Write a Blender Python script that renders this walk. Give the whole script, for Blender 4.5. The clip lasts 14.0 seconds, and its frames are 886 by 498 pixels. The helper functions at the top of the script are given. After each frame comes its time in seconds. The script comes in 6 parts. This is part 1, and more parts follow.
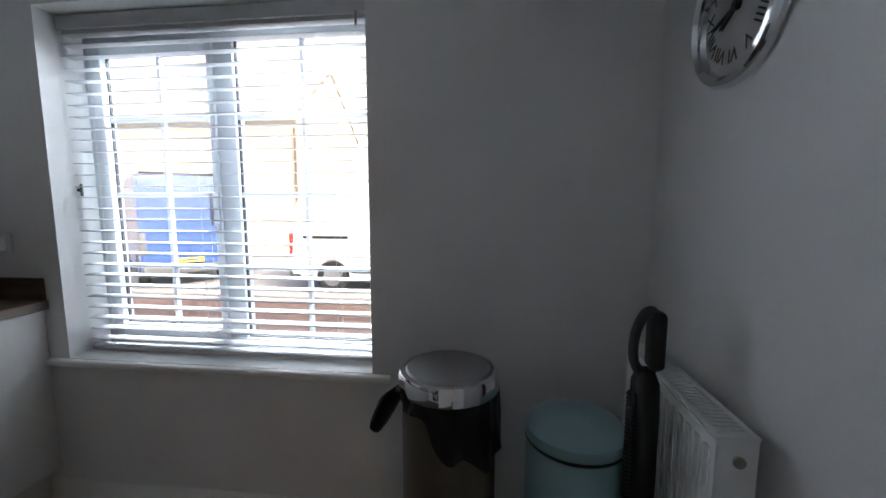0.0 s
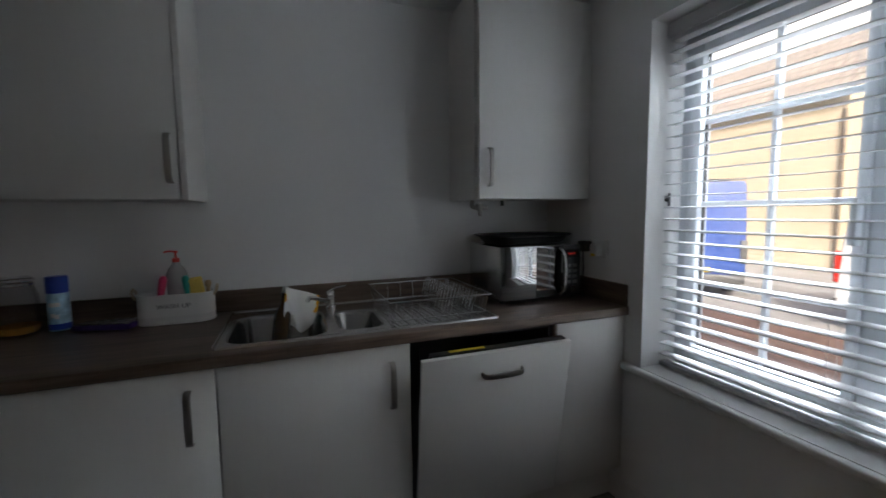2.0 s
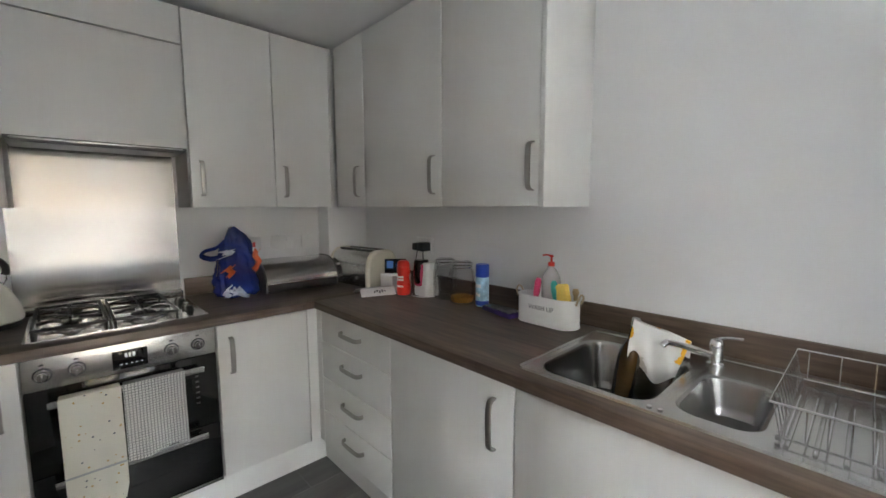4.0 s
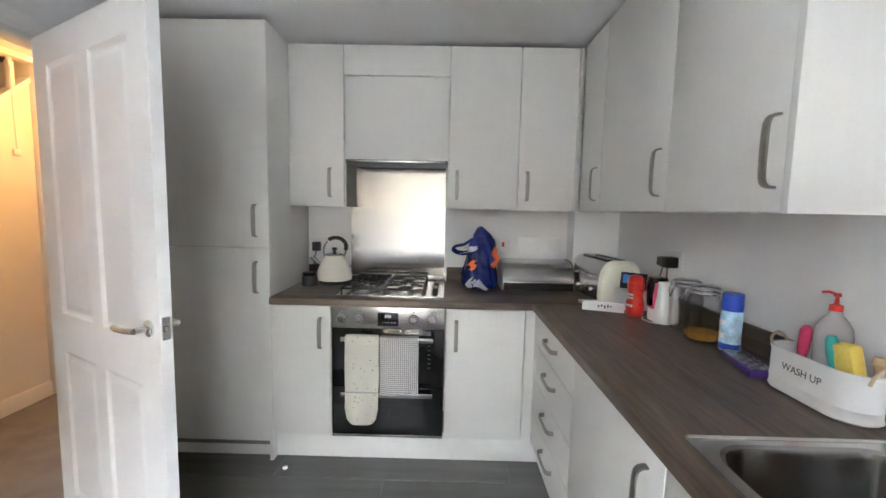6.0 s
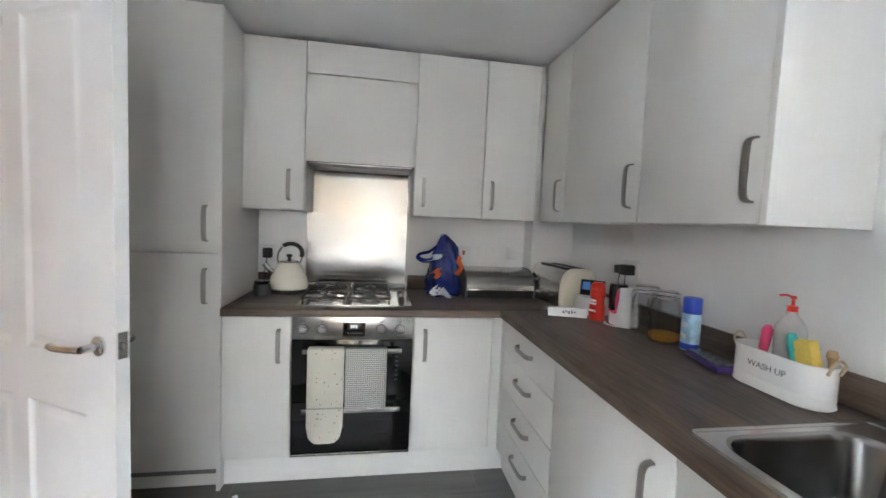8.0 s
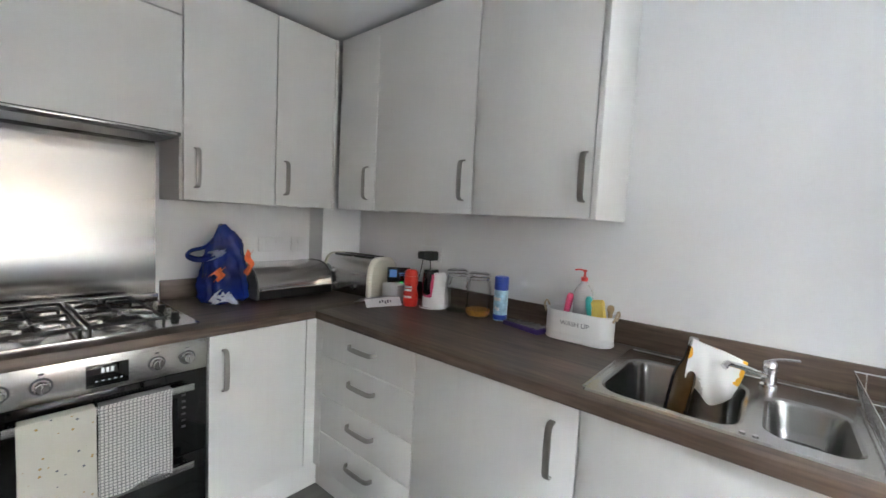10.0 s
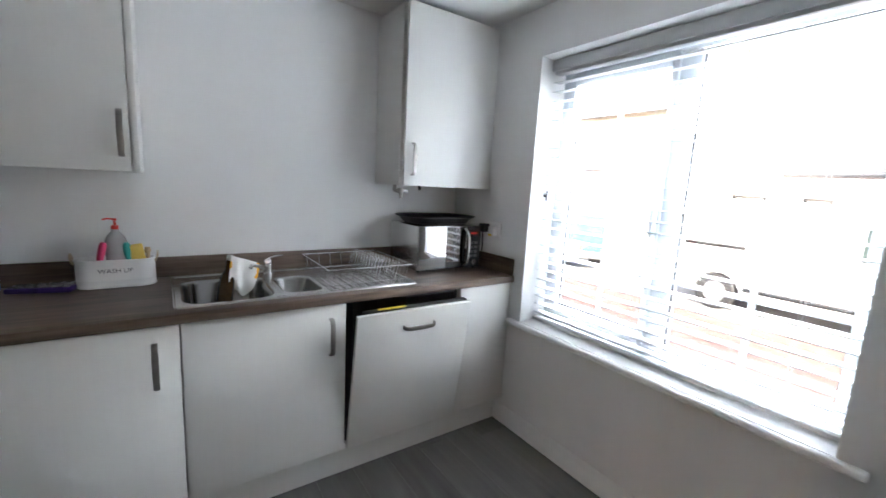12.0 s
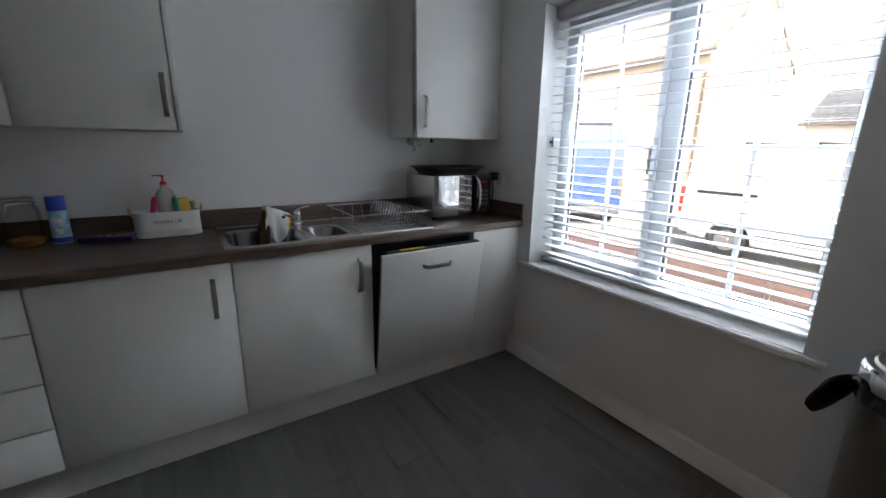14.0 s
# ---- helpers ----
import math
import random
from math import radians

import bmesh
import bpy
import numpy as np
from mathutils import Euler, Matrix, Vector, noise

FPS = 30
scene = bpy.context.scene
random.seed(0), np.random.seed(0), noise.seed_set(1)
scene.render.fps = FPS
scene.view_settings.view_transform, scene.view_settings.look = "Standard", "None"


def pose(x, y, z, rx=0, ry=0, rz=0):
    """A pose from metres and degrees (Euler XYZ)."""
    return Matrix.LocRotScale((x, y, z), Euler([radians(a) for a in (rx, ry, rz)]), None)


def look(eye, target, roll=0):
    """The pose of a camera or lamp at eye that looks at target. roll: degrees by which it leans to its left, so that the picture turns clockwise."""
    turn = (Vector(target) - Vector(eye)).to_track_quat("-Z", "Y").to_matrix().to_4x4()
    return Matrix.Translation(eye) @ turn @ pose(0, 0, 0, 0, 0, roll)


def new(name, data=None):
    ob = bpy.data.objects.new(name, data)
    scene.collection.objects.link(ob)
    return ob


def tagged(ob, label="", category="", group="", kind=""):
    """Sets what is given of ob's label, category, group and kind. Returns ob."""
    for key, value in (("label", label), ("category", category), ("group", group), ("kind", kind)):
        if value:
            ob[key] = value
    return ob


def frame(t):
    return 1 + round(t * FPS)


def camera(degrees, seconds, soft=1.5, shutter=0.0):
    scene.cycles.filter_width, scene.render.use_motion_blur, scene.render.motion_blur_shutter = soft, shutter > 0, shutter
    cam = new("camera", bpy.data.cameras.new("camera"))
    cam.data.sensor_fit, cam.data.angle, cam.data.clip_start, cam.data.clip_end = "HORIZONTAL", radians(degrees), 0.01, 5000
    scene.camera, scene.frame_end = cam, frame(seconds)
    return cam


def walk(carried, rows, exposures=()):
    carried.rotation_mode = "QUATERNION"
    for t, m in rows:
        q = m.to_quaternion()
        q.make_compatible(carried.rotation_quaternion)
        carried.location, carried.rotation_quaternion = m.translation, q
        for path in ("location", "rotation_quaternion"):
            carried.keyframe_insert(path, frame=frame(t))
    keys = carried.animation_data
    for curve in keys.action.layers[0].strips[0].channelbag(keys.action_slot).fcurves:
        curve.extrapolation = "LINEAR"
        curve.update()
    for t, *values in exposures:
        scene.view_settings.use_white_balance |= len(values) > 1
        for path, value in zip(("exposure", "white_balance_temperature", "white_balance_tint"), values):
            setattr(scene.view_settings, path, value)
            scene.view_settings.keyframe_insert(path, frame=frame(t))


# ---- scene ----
cam = camera(95.5, 14.0, shutter=0.15)
PATH = [
    (0, (2.466, 2.02, 1.321), (2.233, 3.993, 1.089), 0.0),
    (0.5, (2.424, 2.032, 1.351), (2.089, 3.991, 1.127), -0.8),
    (1, (2.231, 2.059, 1.35), (1.383, 3.859, 1.154), -1.0),
    (1.5, (2.061, 2.059, 1.364), (0.678, 3.485, 1.134), -0.5),
    (2, (1.959, 2.105, 1.332), (0.093, 2.802, 1.15), -0.7),
    (2.5, (1.865, 2.228, 1.369), (-0.116, 2.285, 1.102), -0.7),
    (3, (1.724, 2.292, 1.388), (-0.232, 1.936, 1.165), 1.1),
    (3.5, (1.619, 2.406, 1.392), (-0.045, 1.324, 1.144), -0.1),
    (4, (1.519, 2.543, 1.387), (0.158, 1.093, 1.179), -0.2),
    (6.5, (1.033, 2.671, 1.375), (1.252, 0.693, 1.177), 0.7),
    (7, (1.056, 2.677, 1.392), (1.331, 0.707, 1.184), 0.2),
    (7.5, (1.087, 2.667, 1.387), (1.303, 0.69, 1.181), 1.4),
    (8, (1.271, 2.627, 1.357), (0.947, 0.658, 1.227), 2.5),
    (10.5, (1.737, 2.067, 1.362), (-0.099, 1.31, 1.128), 1.7),
    (11, (1.84, 1.891, 1.372), (-0.131, 2.011, 1.059), 0.1),
    (11.5, (1.988, 1.841, 1.432), (0.151, 2.556, 1.092), 2.4),
    (12, (2.238, 1.849, 1.404), (0.614, 2.972, 1.088), 3.1),
    (12.5, (2.424, 1.839, 1.386), (1.071, 3.277, 1.068), 2.9),
    (13, (2.485, 1.835, 1.374), (1.235, 3.36, 1.037), 2.1),
    (13.5, (2.419, 1.758, 1.348), (0.961, 3.054, 0.909), 1.6),
    (14, (2.396, 1.729, 1.335), (0.772, 2.789, 0.845), 0.8),
]
EXPOSURES = [(0, 1.82, 6250, 10), (0.5, 1.7, 6250, 10), (1.0, 1.44, 6250, 10), (1.5, 1.36, 6250, 10), (2.0, 1.16, 6450, 10), (2.5, 1.64, 6850, 10), (3.0, 2.72, 6950, 10), (4.0, 3.22, 6950, 10), (6.5, 3.95, 6700, 10), (7.5, 3.95, 6700, 10), (8.0, 3.76, 6650, 10), (10.5, 3.76, 6650, 10), (11.0, 3.66, 6570, 10), (12.0, 3.28, 6350, 10), (12.5, 3.04, 6350, 10), (13.0, 2.72, 6350, 10), (13.5, 2.32, 6350, 10), (14.0, 2.0, 6350, 10)]
walk(cam, [(t, look(eye, target, roll)) for t, eye, target, roll in PATH], EXPOSURES)

# ---- light ----
world = bpy.data.worlds.new("sky")
scene.world = world
world.use_nodes = True
wn = world.node_tree.nodes
sky = wn.new("ShaderNodeTexSky")
sky.sky_type = "NISHITA"
sky.sun_disc = False
sky.sun_elevation = radians(38)
sky.sun_rotation = radians(127)
sky.dust_density = 9.0
sky.air_density = 0.8
sky.ozone_density = 0.3
wn["Background"].inputs["Strength"].default_value = 0.15
world.node_tree.links.new(sky.outputs["Color"], wn["Background"].inputs["Color"])

sun_data = bpy.data.lights.new("sun", "SUN")
sun_data.energy, sun_data.angle, sun_data.color = 1.25, radians(0.5), (1.0, 0.94, 0.85)
sun = new("sun", sun_data)
sun.matrix_world = look((12, -9, 12), (0, 0, 0))

hall_data = bpy.data.lights.new("hall_lamp_light", "POINT")
hall_data.energy, hall_data.shadow_soft_size, hall_data.color = 1.25, 0.08, (1.0, 0.48, 0.15)
hall_lamp = new("hall_lamp_light", hall_data)
hall_lamp.location = (3.35, 0.12, 2.05)
# unseen area lamp added outside, above the window, to strengthen the sky's light indoors
fill_data = bpy.data.lights.new("sky_fill_lamp", "AREA")
fill_data.shape, fill_data.size, fill_data.size_y, fill_data.energy, fill_data.color = "RECTANGLE", 2.6, 1.3, 230, (0.86, 0.93, 1.0)
fill_lamp = new("sky_fill_lamp", fill_data)
fill_lamp.matrix_world = look((1.35, 5.4, 3.62), (1.35, 2.9, 1.2))


# ---- mesh helpers ----
def box(bm, x0, x1, y0, y1, z0, z1, bevel=0.0, m=None, seg=2):
    """A box between those limits, its edges rounded by bevel, turned by m."""
    b = bmesh.new()
    bmesh.ops.create_cube(b, size=1)
    for v in b.verts:
        v.co = Vector(((x0 + x1) / 2 + v.co.x * (x1 - x0), (y0 + y1) / 2 + v.co.y * (y1 - y0), (z0 + z1) / 2 + v.co.z * (z1 - z0)))
    if bevel:
        bmesh.ops.bevel(b, geom=b.edges[:], offset=bevel, segments=seg, affect="EDGES", profile=0.5)
    return merge(bm, b, m)


def merge(bm, b, m=None):
    if m is not None:
        b.transform(m)
    me = bpy.data.meshes.new("tmp")
    b.to_mesh(me)
    b.free()
    bm.from_mesh(me)
    bpy.data.meshes.remove(me)
    return bm


def lathe(bm, profile, seg=32, m=None, sx=1.0, sy=1.0, caps=True):
    """A turned shape from (radius, height) pairs about z."""
    b = bmesh.new()
    rings = []
    for r, z in profile:
        rings.append([b.verts.new((sx * r * math.cos(2 * math.pi * i / seg), sy * r * math.sin(2 * math.pi * i / seg), z)) for i in range(seg)])
    for a, c in zip(rings, rings[1:]):
        for i in range(seg):
            b.faces.new((a[i], a[(i + 1) % seg], c[(i + 1) % seg], c[i]))
    if caps:
        b.faces.new(list(reversed(rings[0])))
        b.faces.new(rings[-1])
    bmesh.ops.recalc_face_normals(b, faces=b.faces[:])
    return merge(bm, b, m)


def tube(bm, pts, r, seg=8, m=None, flat=1.0, closed=False):
    """A round bar of radius r along pts."""
    b = bmesh.new()
    pts = [Vector(p) for p in pts]
    n = len(pts)
    rings = []
    side = None
    for i, p in enumerate(pts):
        if closed:
            d = (pts[(i + 1) % n] - pts[i - 1]).normalized()
        else:
            d = (pts[min(i + 1, n - 1)] - pts[max(i - 1, 0)]).normalized()
        if side is None:
            side = d.orthogonal().normalized()
        side = (side - d * side.dot(d)).normalized()
        up = d.cross(side)
        rings.append([b.verts.new(p + r * (math.cos(2 * math.pi * k / seg) * side + flat * math.sin(2 * math.pi * k / seg) * up)) for k in range(seg)])
    pairs = list(zip(rings, rings[1:])) + ([(rings[-1], rings[0])] if closed else [])
    for a, c in pairs:
        for k in range(seg):
            b.faces.new((a[k], a[(k + 1) % seg], c[(k + 1) % seg], c[k]))
    if not closed:
        b.faces.new(list(reversed(rings[0])))
        b.faces.new(rings[-1])
    bmesh.ops.recalc_face_normals(b, faces=b.faces[:])
    return merge(bm, b, m)


def outline(bm, pts, z0, z1, bevel=0.0, m=None):
    """A prism over the closed outline pts."""
    b = bmesh.new()
    f = b.faces.new([b.verts.new((x, y, z0)) for x, y in pts])
    top = bmesh.ops.extrude_face_region(b, geom=[f])
    for v in top["geom"]:
        if isinstance(v, bmesh.types.BMVert):
            v.co.z = z1
    bmesh.ops.recalc_face_normals(b, faces=b.faces[:])
    if bevel:
        edges = [e for e in b.edges if abs(e.verts[0].co.z - e.verts[1].co.z) < 1e-6]
        bmesh.ops.bevel(b, geom=edges, offset=bevel, segments=2, affect="EDGES")
    return merge(bm, b, m)


def oval(w, d, r, n=6):
    """A rectangle w by d about the origin with corners of radius r."""
    pts = []
    for cx, cy, a0 in ((w / 2 - r, d / 2 - r, 0), (-w / 2 + r, d / 2 - r, 90), (-w / 2 + r, -d / 2 + r, 180), (w / 2 - r, -d / 2 + r, 270)):
        for i in range(n + 1):
            a = radians(a0 + 90 * i / n)
            pts.append((cx + r * math.cos(a), cy + r * math.sin(a)))
    return pts


def loft(bm, rings, m=None, cap0=True, cap1=True):
    """A skin over rings of equally many points."""
    b = bmesh.new()
    vs = [[b.verts.new(p) for p in ring] for ring in rings]
    n = len(vs[0])
    for a, c in zip(vs, vs[1:]):
        for i in range(n):
            b.faces.new((a[i], a[(i + 1) % n], c[(i + 1) % n], c[i]))
    if cap0:
        b.faces.new(list(reversed(vs[0])))
    if cap1:
        b.faces.new(vs[-1])
    bmesh.ops.recalc_face_normals(b, faces=b.faces[:])
    return merge(bm, b, m)


def sheet(bm, nu, nv, fn, thick=0.0):
    """A cloth: fn(u, v) gives the place, u and v from 0 to 1."""
    b = bmesh.new()
    g = [[b.verts.new(fn(i / nu, j / nv)) for j in range(nv + 1)] for i in range(nu + 1)]
    for i in range(nu):
        for j in range(nv):
            b.faces.new((g[i][j], g[i + 1][j], g[i + 1][j + 1], g[i][j + 1]))
    if thick:
        bmesh.ops.recalc_face_normals(b, faces=b.faces[:])
        bmesh.ops.solidify(b, geom=b.faces[:], thickness=thick)
    return merge(bm, b)


def mesh_of(name, bm, material, angle=35):
    me = bpy.data.meshes.new(name)
    for f in bm.faces:
        f.smooth = True
    bm.to_mesh(me)
    bm.free()
    me.set_sharp_from_angle(angle=radians(angle))
    me.materials.append(material)
    return me


def part(name, bm, material, parent=None, label=""):
    """One mesh object, under parent."""
    ob = new(name, mesh_of(name, bm, material))
    if parent is not None:
        ob.parent = parent
    if label:
        ob["label"] = label
    return ob


def thing(name, label, category, m=None, group="", kind=""):
    """An Empty at the base of a thing of several parts."""
    ob = new(name)
    ob.empty_display_size = 0.05
    if m is not None:
        ob.matrix_world = m
    return tagged(ob, label, category, group, kind)


def one(name, bm, material, label, category="", group="", kind="", m=None):
    """A thing of one mesh."""
    ob = part(name, bm, material)
    if m is not None:
        ob.matrix_world = m
    return tagged(ob, label, category, group, kind)


B = bmesh.new


def bx(*a, **k):
    return box(B(), *a, **k)


def text_bm(words, size, m, depth=0.0004):
    cu = bpy.data.curves.new("words", "FONT")
    cu.body, cu.size, cu.extrude, cu.align_x, cu.align_y = words, size, depth, "CENTER", "CENTER"
    ob = bpy.data.objects.new("words", cu)
    scene.collection.objects.link(ob)
    me = bpy.data.meshes.new_from_object(ob.evaluated_get(bpy.context.evaluated_depsgraph_get()))
    bm = B()
    bm.from_mesh(me)
    bm.transform(m)
    bpy.data.objects.remove(ob)
    bpy.data.meshes.remove(me)
    return bm


def smooth_pts(pts, n=8):
    """A soft curve through pts."""
    out = []
    P = [Vector(p) for p in pts]
    for i in range(len(P) - 1):
        p0, p1, p2, p3 = P[max(0, i - 1)], P[i], P[i + 1], P[min(len(P) - 1, i + 2)]
        for k in range(n):
            t = k / n
            out.append(0.5 * ((2 * p1) + (p2 - p0) * t + (2 * p0 - 5 * p1 + 4 * p2 - p3) * t * t + (3 * p1 - p0 - 3 * p2 + p3) * t ** 3))
    return out + [P[-1]]


# ---- materials ----
def mat(name, col, rough=0.5, metal=0.0, var=0.06, scale=6.0, bump=0.0, bscale=80.0, stretch=(1, 1, 1), spec=0.5, coat=0.0, glass=0.0, ior=1.45, rvar=0.08, random_tint=0.0, sheen=0.0):
    """A painted, metal, plastic or glass surface with variation at two scales."""
    m = bpy.data.materials.new(name)
    m.use_nodes = True
    nt = m.node_tree
    n, l = nt.nodes, nt.links
    p = n["Principled BSDF"]
    co = n.new("ShaderNodeTexCoord")
    mp = n.new("ShaderNodeMapping")
    mp.inputs["Scale"].default_value = stretch
    l.new(co.outputs["Object"], mp.inputs["Vector"])
    big, fine = n.new("ShaderNodeTexNoise"), n.new("ShaderNodeTexNoise")
    big.inputs["Scale"].default_value, fine.inputs["Scale"].default_value = scale, bscale
    big.inputs["Detail"].default_value, fine.inputs["Detail"].default_value = 4, 3
    for t in (big, fine):
        l.new(mp.outputs["Vector"], t.inputs["Vector"])
    mix = n.new("ShaderNodeMath")
    mix.operation = "MULTIPLY_ADD"
    mix.inputs[1].default_value = 0.3
    l.new(fine.outputs["Fac"], mix.inputs[0])
    scl = n.new("ShaderNodeMath")
    scl.operation = "MULTIPLY"
    scl.inputs[1].default_value = 0.7
    l.new(big.outputs["Fac"], scl.inputs[0])
    l.new(scl.outputs[0], mix.inputs[2])
    fac = mix.outputs[0]
    if random_tint:
        oi = n.new("ShaderNodeObjectInfo")
        add = n.new("ShaderNodeMath")
        add.operation = "MULTIPLY_ADD"
        add.inputs[1].default_value = random_tint
        l.new(oi.outputs["Random"], add.inputs[0])
        l.new(fac, add.inputs[2])
        sub = n.new("ShaderNodeMath")
        sub.operation = "SUBTRACT"
        sub.inputs[1].default_value = random_tint / 2
        l.new(add.outputs[0], sub.inputs[0])
        fac = sub.outputs[0]
    ramp = n.new("ShaderNodeValToRGB")
    ramp.color_ramp.elements[0].position, ramp.color_ramp.elements[1].position = 0.3, 0.7
    ramp.color_ramp.elements[0].color = (*[c * (1 - var) for c in col], 1)
    ramp.color_ramp.elements[1].color = (*[min(1, c * (1 + var)) for c in col], 1)
    l.new(fac, ramp.inputs["Fac"])
    l.new(ramp.outputs["Color"], p.inputs["Base Color"])
    rr = n.new("ShaderNodeMapRange")
    rr.inputs["To Min"].default_value, rr.inputs["To Max"].default_value = max(0, rough - rvar * rough), min(1, rough + rvar * rough)
    l.new(fine.outputs["Fac"], rr.inputs["Value"])
    l.new(rr.outputs[0], p.inputs["Roughness"])
    p.inputs["Metallic"].default_value = metal
    p.inputs["Specular IOR Level"].default_value = spec
    p.inputs["IOR"].default_value = ior
    p.inputs["Transmission Weight"].default_value = glass
    p.inputs["Coat Weight"].default_value = coat
    p.inputs["Sheen Weight"].default_value = sheen
    if bump:
        bp = n.new("ShaderNodeBump")
        bp.inputs["Strength"].default_value, bp.inputs["Distance"].default_value = bump, 0.002
        l.new(fine.outputs["Fac"], bp.inputs["Height"])
        l.new(bp.outputs["Normal"], p.inputs["Normal"])
    return m


def glow(name, col, strength):
    m = bpy.data.materials.new(name)
    m.use_nodes = True
    p = m.node_tree.nodes["Principled BSDF"]
    p.inputs["Base Color"].default_value = (*[c * 0.3 for c in col], 1)
    p.inputs["Emission Color"].default_value = (*col, 1)
    p.inputs["Emission Strength"].default_value = strength
    return m


def wood(name, dark, light, along, rough=0.45, tint=0.0, bump=0.15, gscale=1.0, contrast=(0.35, 0.68)):
    """A grained wood print or plank: streaks run along that axis."""
    m = mat(name, (0.5, 0.5, 0.5), rough=rough)
    nt = m.node_tree
    n, l = nt.nodes, nt.links
    p = n["Principled BSDF"]
    co = n.new("ShaderNodeTexCoord")
    off = n.new("ShaderNodeVectorMath")
    off.operation = "ADD"
    l.new(co.outputs["Object"], off.inputs[0])
    oi = n.new("ShaderNodeObjectInfo")
    cmb = n.new("ShaderNodeMath")
    cmb.operation = "MULTIPLY"
    cmb.inputs[1].default_value = 37.0 if tint else 0.0
    l.new(oi.outputs["Random"], cmb.inputs[0])
    l.new(cmb.outputs[0], off.inputs[1])
    mp = n.new("ShaderNodeMapping")
    s = [9.0 * gscale, 9.0 * gscale, 9.0 * gscale]
    s["xyz".index(along)] = 0.7 * gscale
    mp.inputs["Scale"].default_value = s
    l.new(off.outputs[0], mp.inputs["Vector"])
    a, b2 = n.new("ShaderNodeTexNoise"), n.new("ShaderNodeTexNoise")
    a.inputs["Scale"].default_value, a.inputs["Detail"].default_value, a.inputs["Distortion"].default_value = 1.6, 6, 0.9
    b2.inputs["Scale"].default_value, b2.inputs["Detail"].default_value = 9.0, 5
    l.new(mp.outputs["Vector"], a.inputs["Vector"])
    l.new(mp.outputs["Vector"], b2.inputs["Vector"])
    mx = n.new("ShaderNodeMath")
    mx.operation = "MULTIPLY_ADD"
    mx.inputs[1].default_value = 0.42
    l.new(b2.outputs["Fac"], mx.inputs[0])
    sc = n.new("ShaderNodeMath")
    sc.operation = "MULTIPLY"
    sc.inputs[1].default_value = 0.58
    l.new(a.outputs["Fac"], sc.inputs[0])
    l.new(sc.outputs[0], mx.inputs[2])
    fac = mx.outputs[0]
    if tint:
        ad = n.new("ShaderNodeMath")
        ad.operation = "MULTIPLY_ADD"
        ad.inputs[1].default_value = tint
        l.new(oi.outputs["Random"], ad.inputs[0])
        l.new(fac, ad.inputs[2])
        sb = n.new("ShaderNodeMath")
        sb.operation = "SUBTRACT"
        sb.inputs[1].default_value = tint / 2
        l.new(ad.outputs[0], sb.inputs[0])
        fac = sb.outputs[0]
    rp = n.new("ShaderNodeValToRGB")
    rp.color_ramp.elements[0].position, rp.color_ramp.elements[1].position = contrast
    rp.color_ramp.elements[0].color, rp.color_ramp.elements[1].color = (*dark, 1), (*light, 1)
    l.new(fac, rp.inputs["Fac"])
    l.new(rp.outputs["Color"], p.inputs["Base Color"])
    bp = n.new("ShaderNodeBump")
    bp.inputs["Strength"].default_value, bp.inputs["Distance"].default_value = bump, 0.001
    l.new(b2.outputs["Fac"], bp.inputs["Height"])
    l.new(bp.outputs["Normal"], p.inputs["Normal"])
    return m


def brick(name, c1, c2, mortar, w, h, gap=0.01, rough=0.85, axes="xz"):
    """Courses of brick, block or tile w by h metres on the plane of those axes."""
    m = mat(name, c1, rough=rough)
    nt = m.node_tree
    n, l = nt.nodes, nt.links
    p = n["Principled BSDF"]
    co = n.new("ShaderNodeTexCoord")
    sp, cb = n.new("ShaderNodeSeparateXYZ"), n.new("ShaderNodeCombineXYZ")
    l.new(co.outputs["Object"], sp.inputs[0])
    l.new(sp.outputs["XYZ".index(axes[0].upper())], cb.inputs[0])
    l.new(sp.outputs["XYZ".index(axes[1].upper())], cb.inputs[1])
    bt = n.new("ShaderNodeTexBrick")
    bt.inputs["Scale"].default_value = 1.0
    bt.inputs["Brick Width"].default_value, bt.inputs["Row Height"].default_value, bt.inputs["Mortar Size"].default_value = w, h, gap
    bt.inputs["Color1"].default_value, bt.inputs["Color2"].default_value, bt.inputs["Mortar"].default_value = (*c1, 1), (*c2, 1), (*mortar, 1)
    l.new(cb.outputs[0], bt.inputs["Vector"])
    l.new(bt.outputs["Color"], p.inputs["Base Color"])
    return m


PAINT = mat("wall_paint", (0.78, 0.78, 0.775), 0.75, var=0.015, scale=2.0, bump=0.05, bscale=240)
CEIL = mat("ceiling_paint", (0.8, 0.8, 0.8), 0.85, var=0.02, bump=0.05, bscale=200)
GLOSS = mat("white_gloss_paint", (0.82, 0.82, 0.81), 0.32, var=0.015, scale=3, bump=0.02, bscale=60)
CREAM_WALL = mat("hall_paint", (0.78, 0.76, 0.7), 0.8, var=0.02, bump=0.05, bscale=220)
UNIT = mat("cabinet_laminate", (0.72, 0.715, 0.69), 0.4, var=0.012, scale=14, bump=0.015, bscale=60, stretch=(6, 6, 0.15))
CARCASS = mat("carcass_board", (0.66, 0.655, 0.63), 0.5, var=0.02)
TOP_Y = wood("worktop_laminate", (0.052, 0.035, 0.027), (0.175, 0.124, 0.092), "y", 0.34, bump=0.08, gscale=1.15)
TOP_X = wood("worktop_laminate_cross", (0.052, 0.035, 0.027), (0.175, 0.124, 0.092), "x", 0.34, bump=0.08, gscale=1.15)
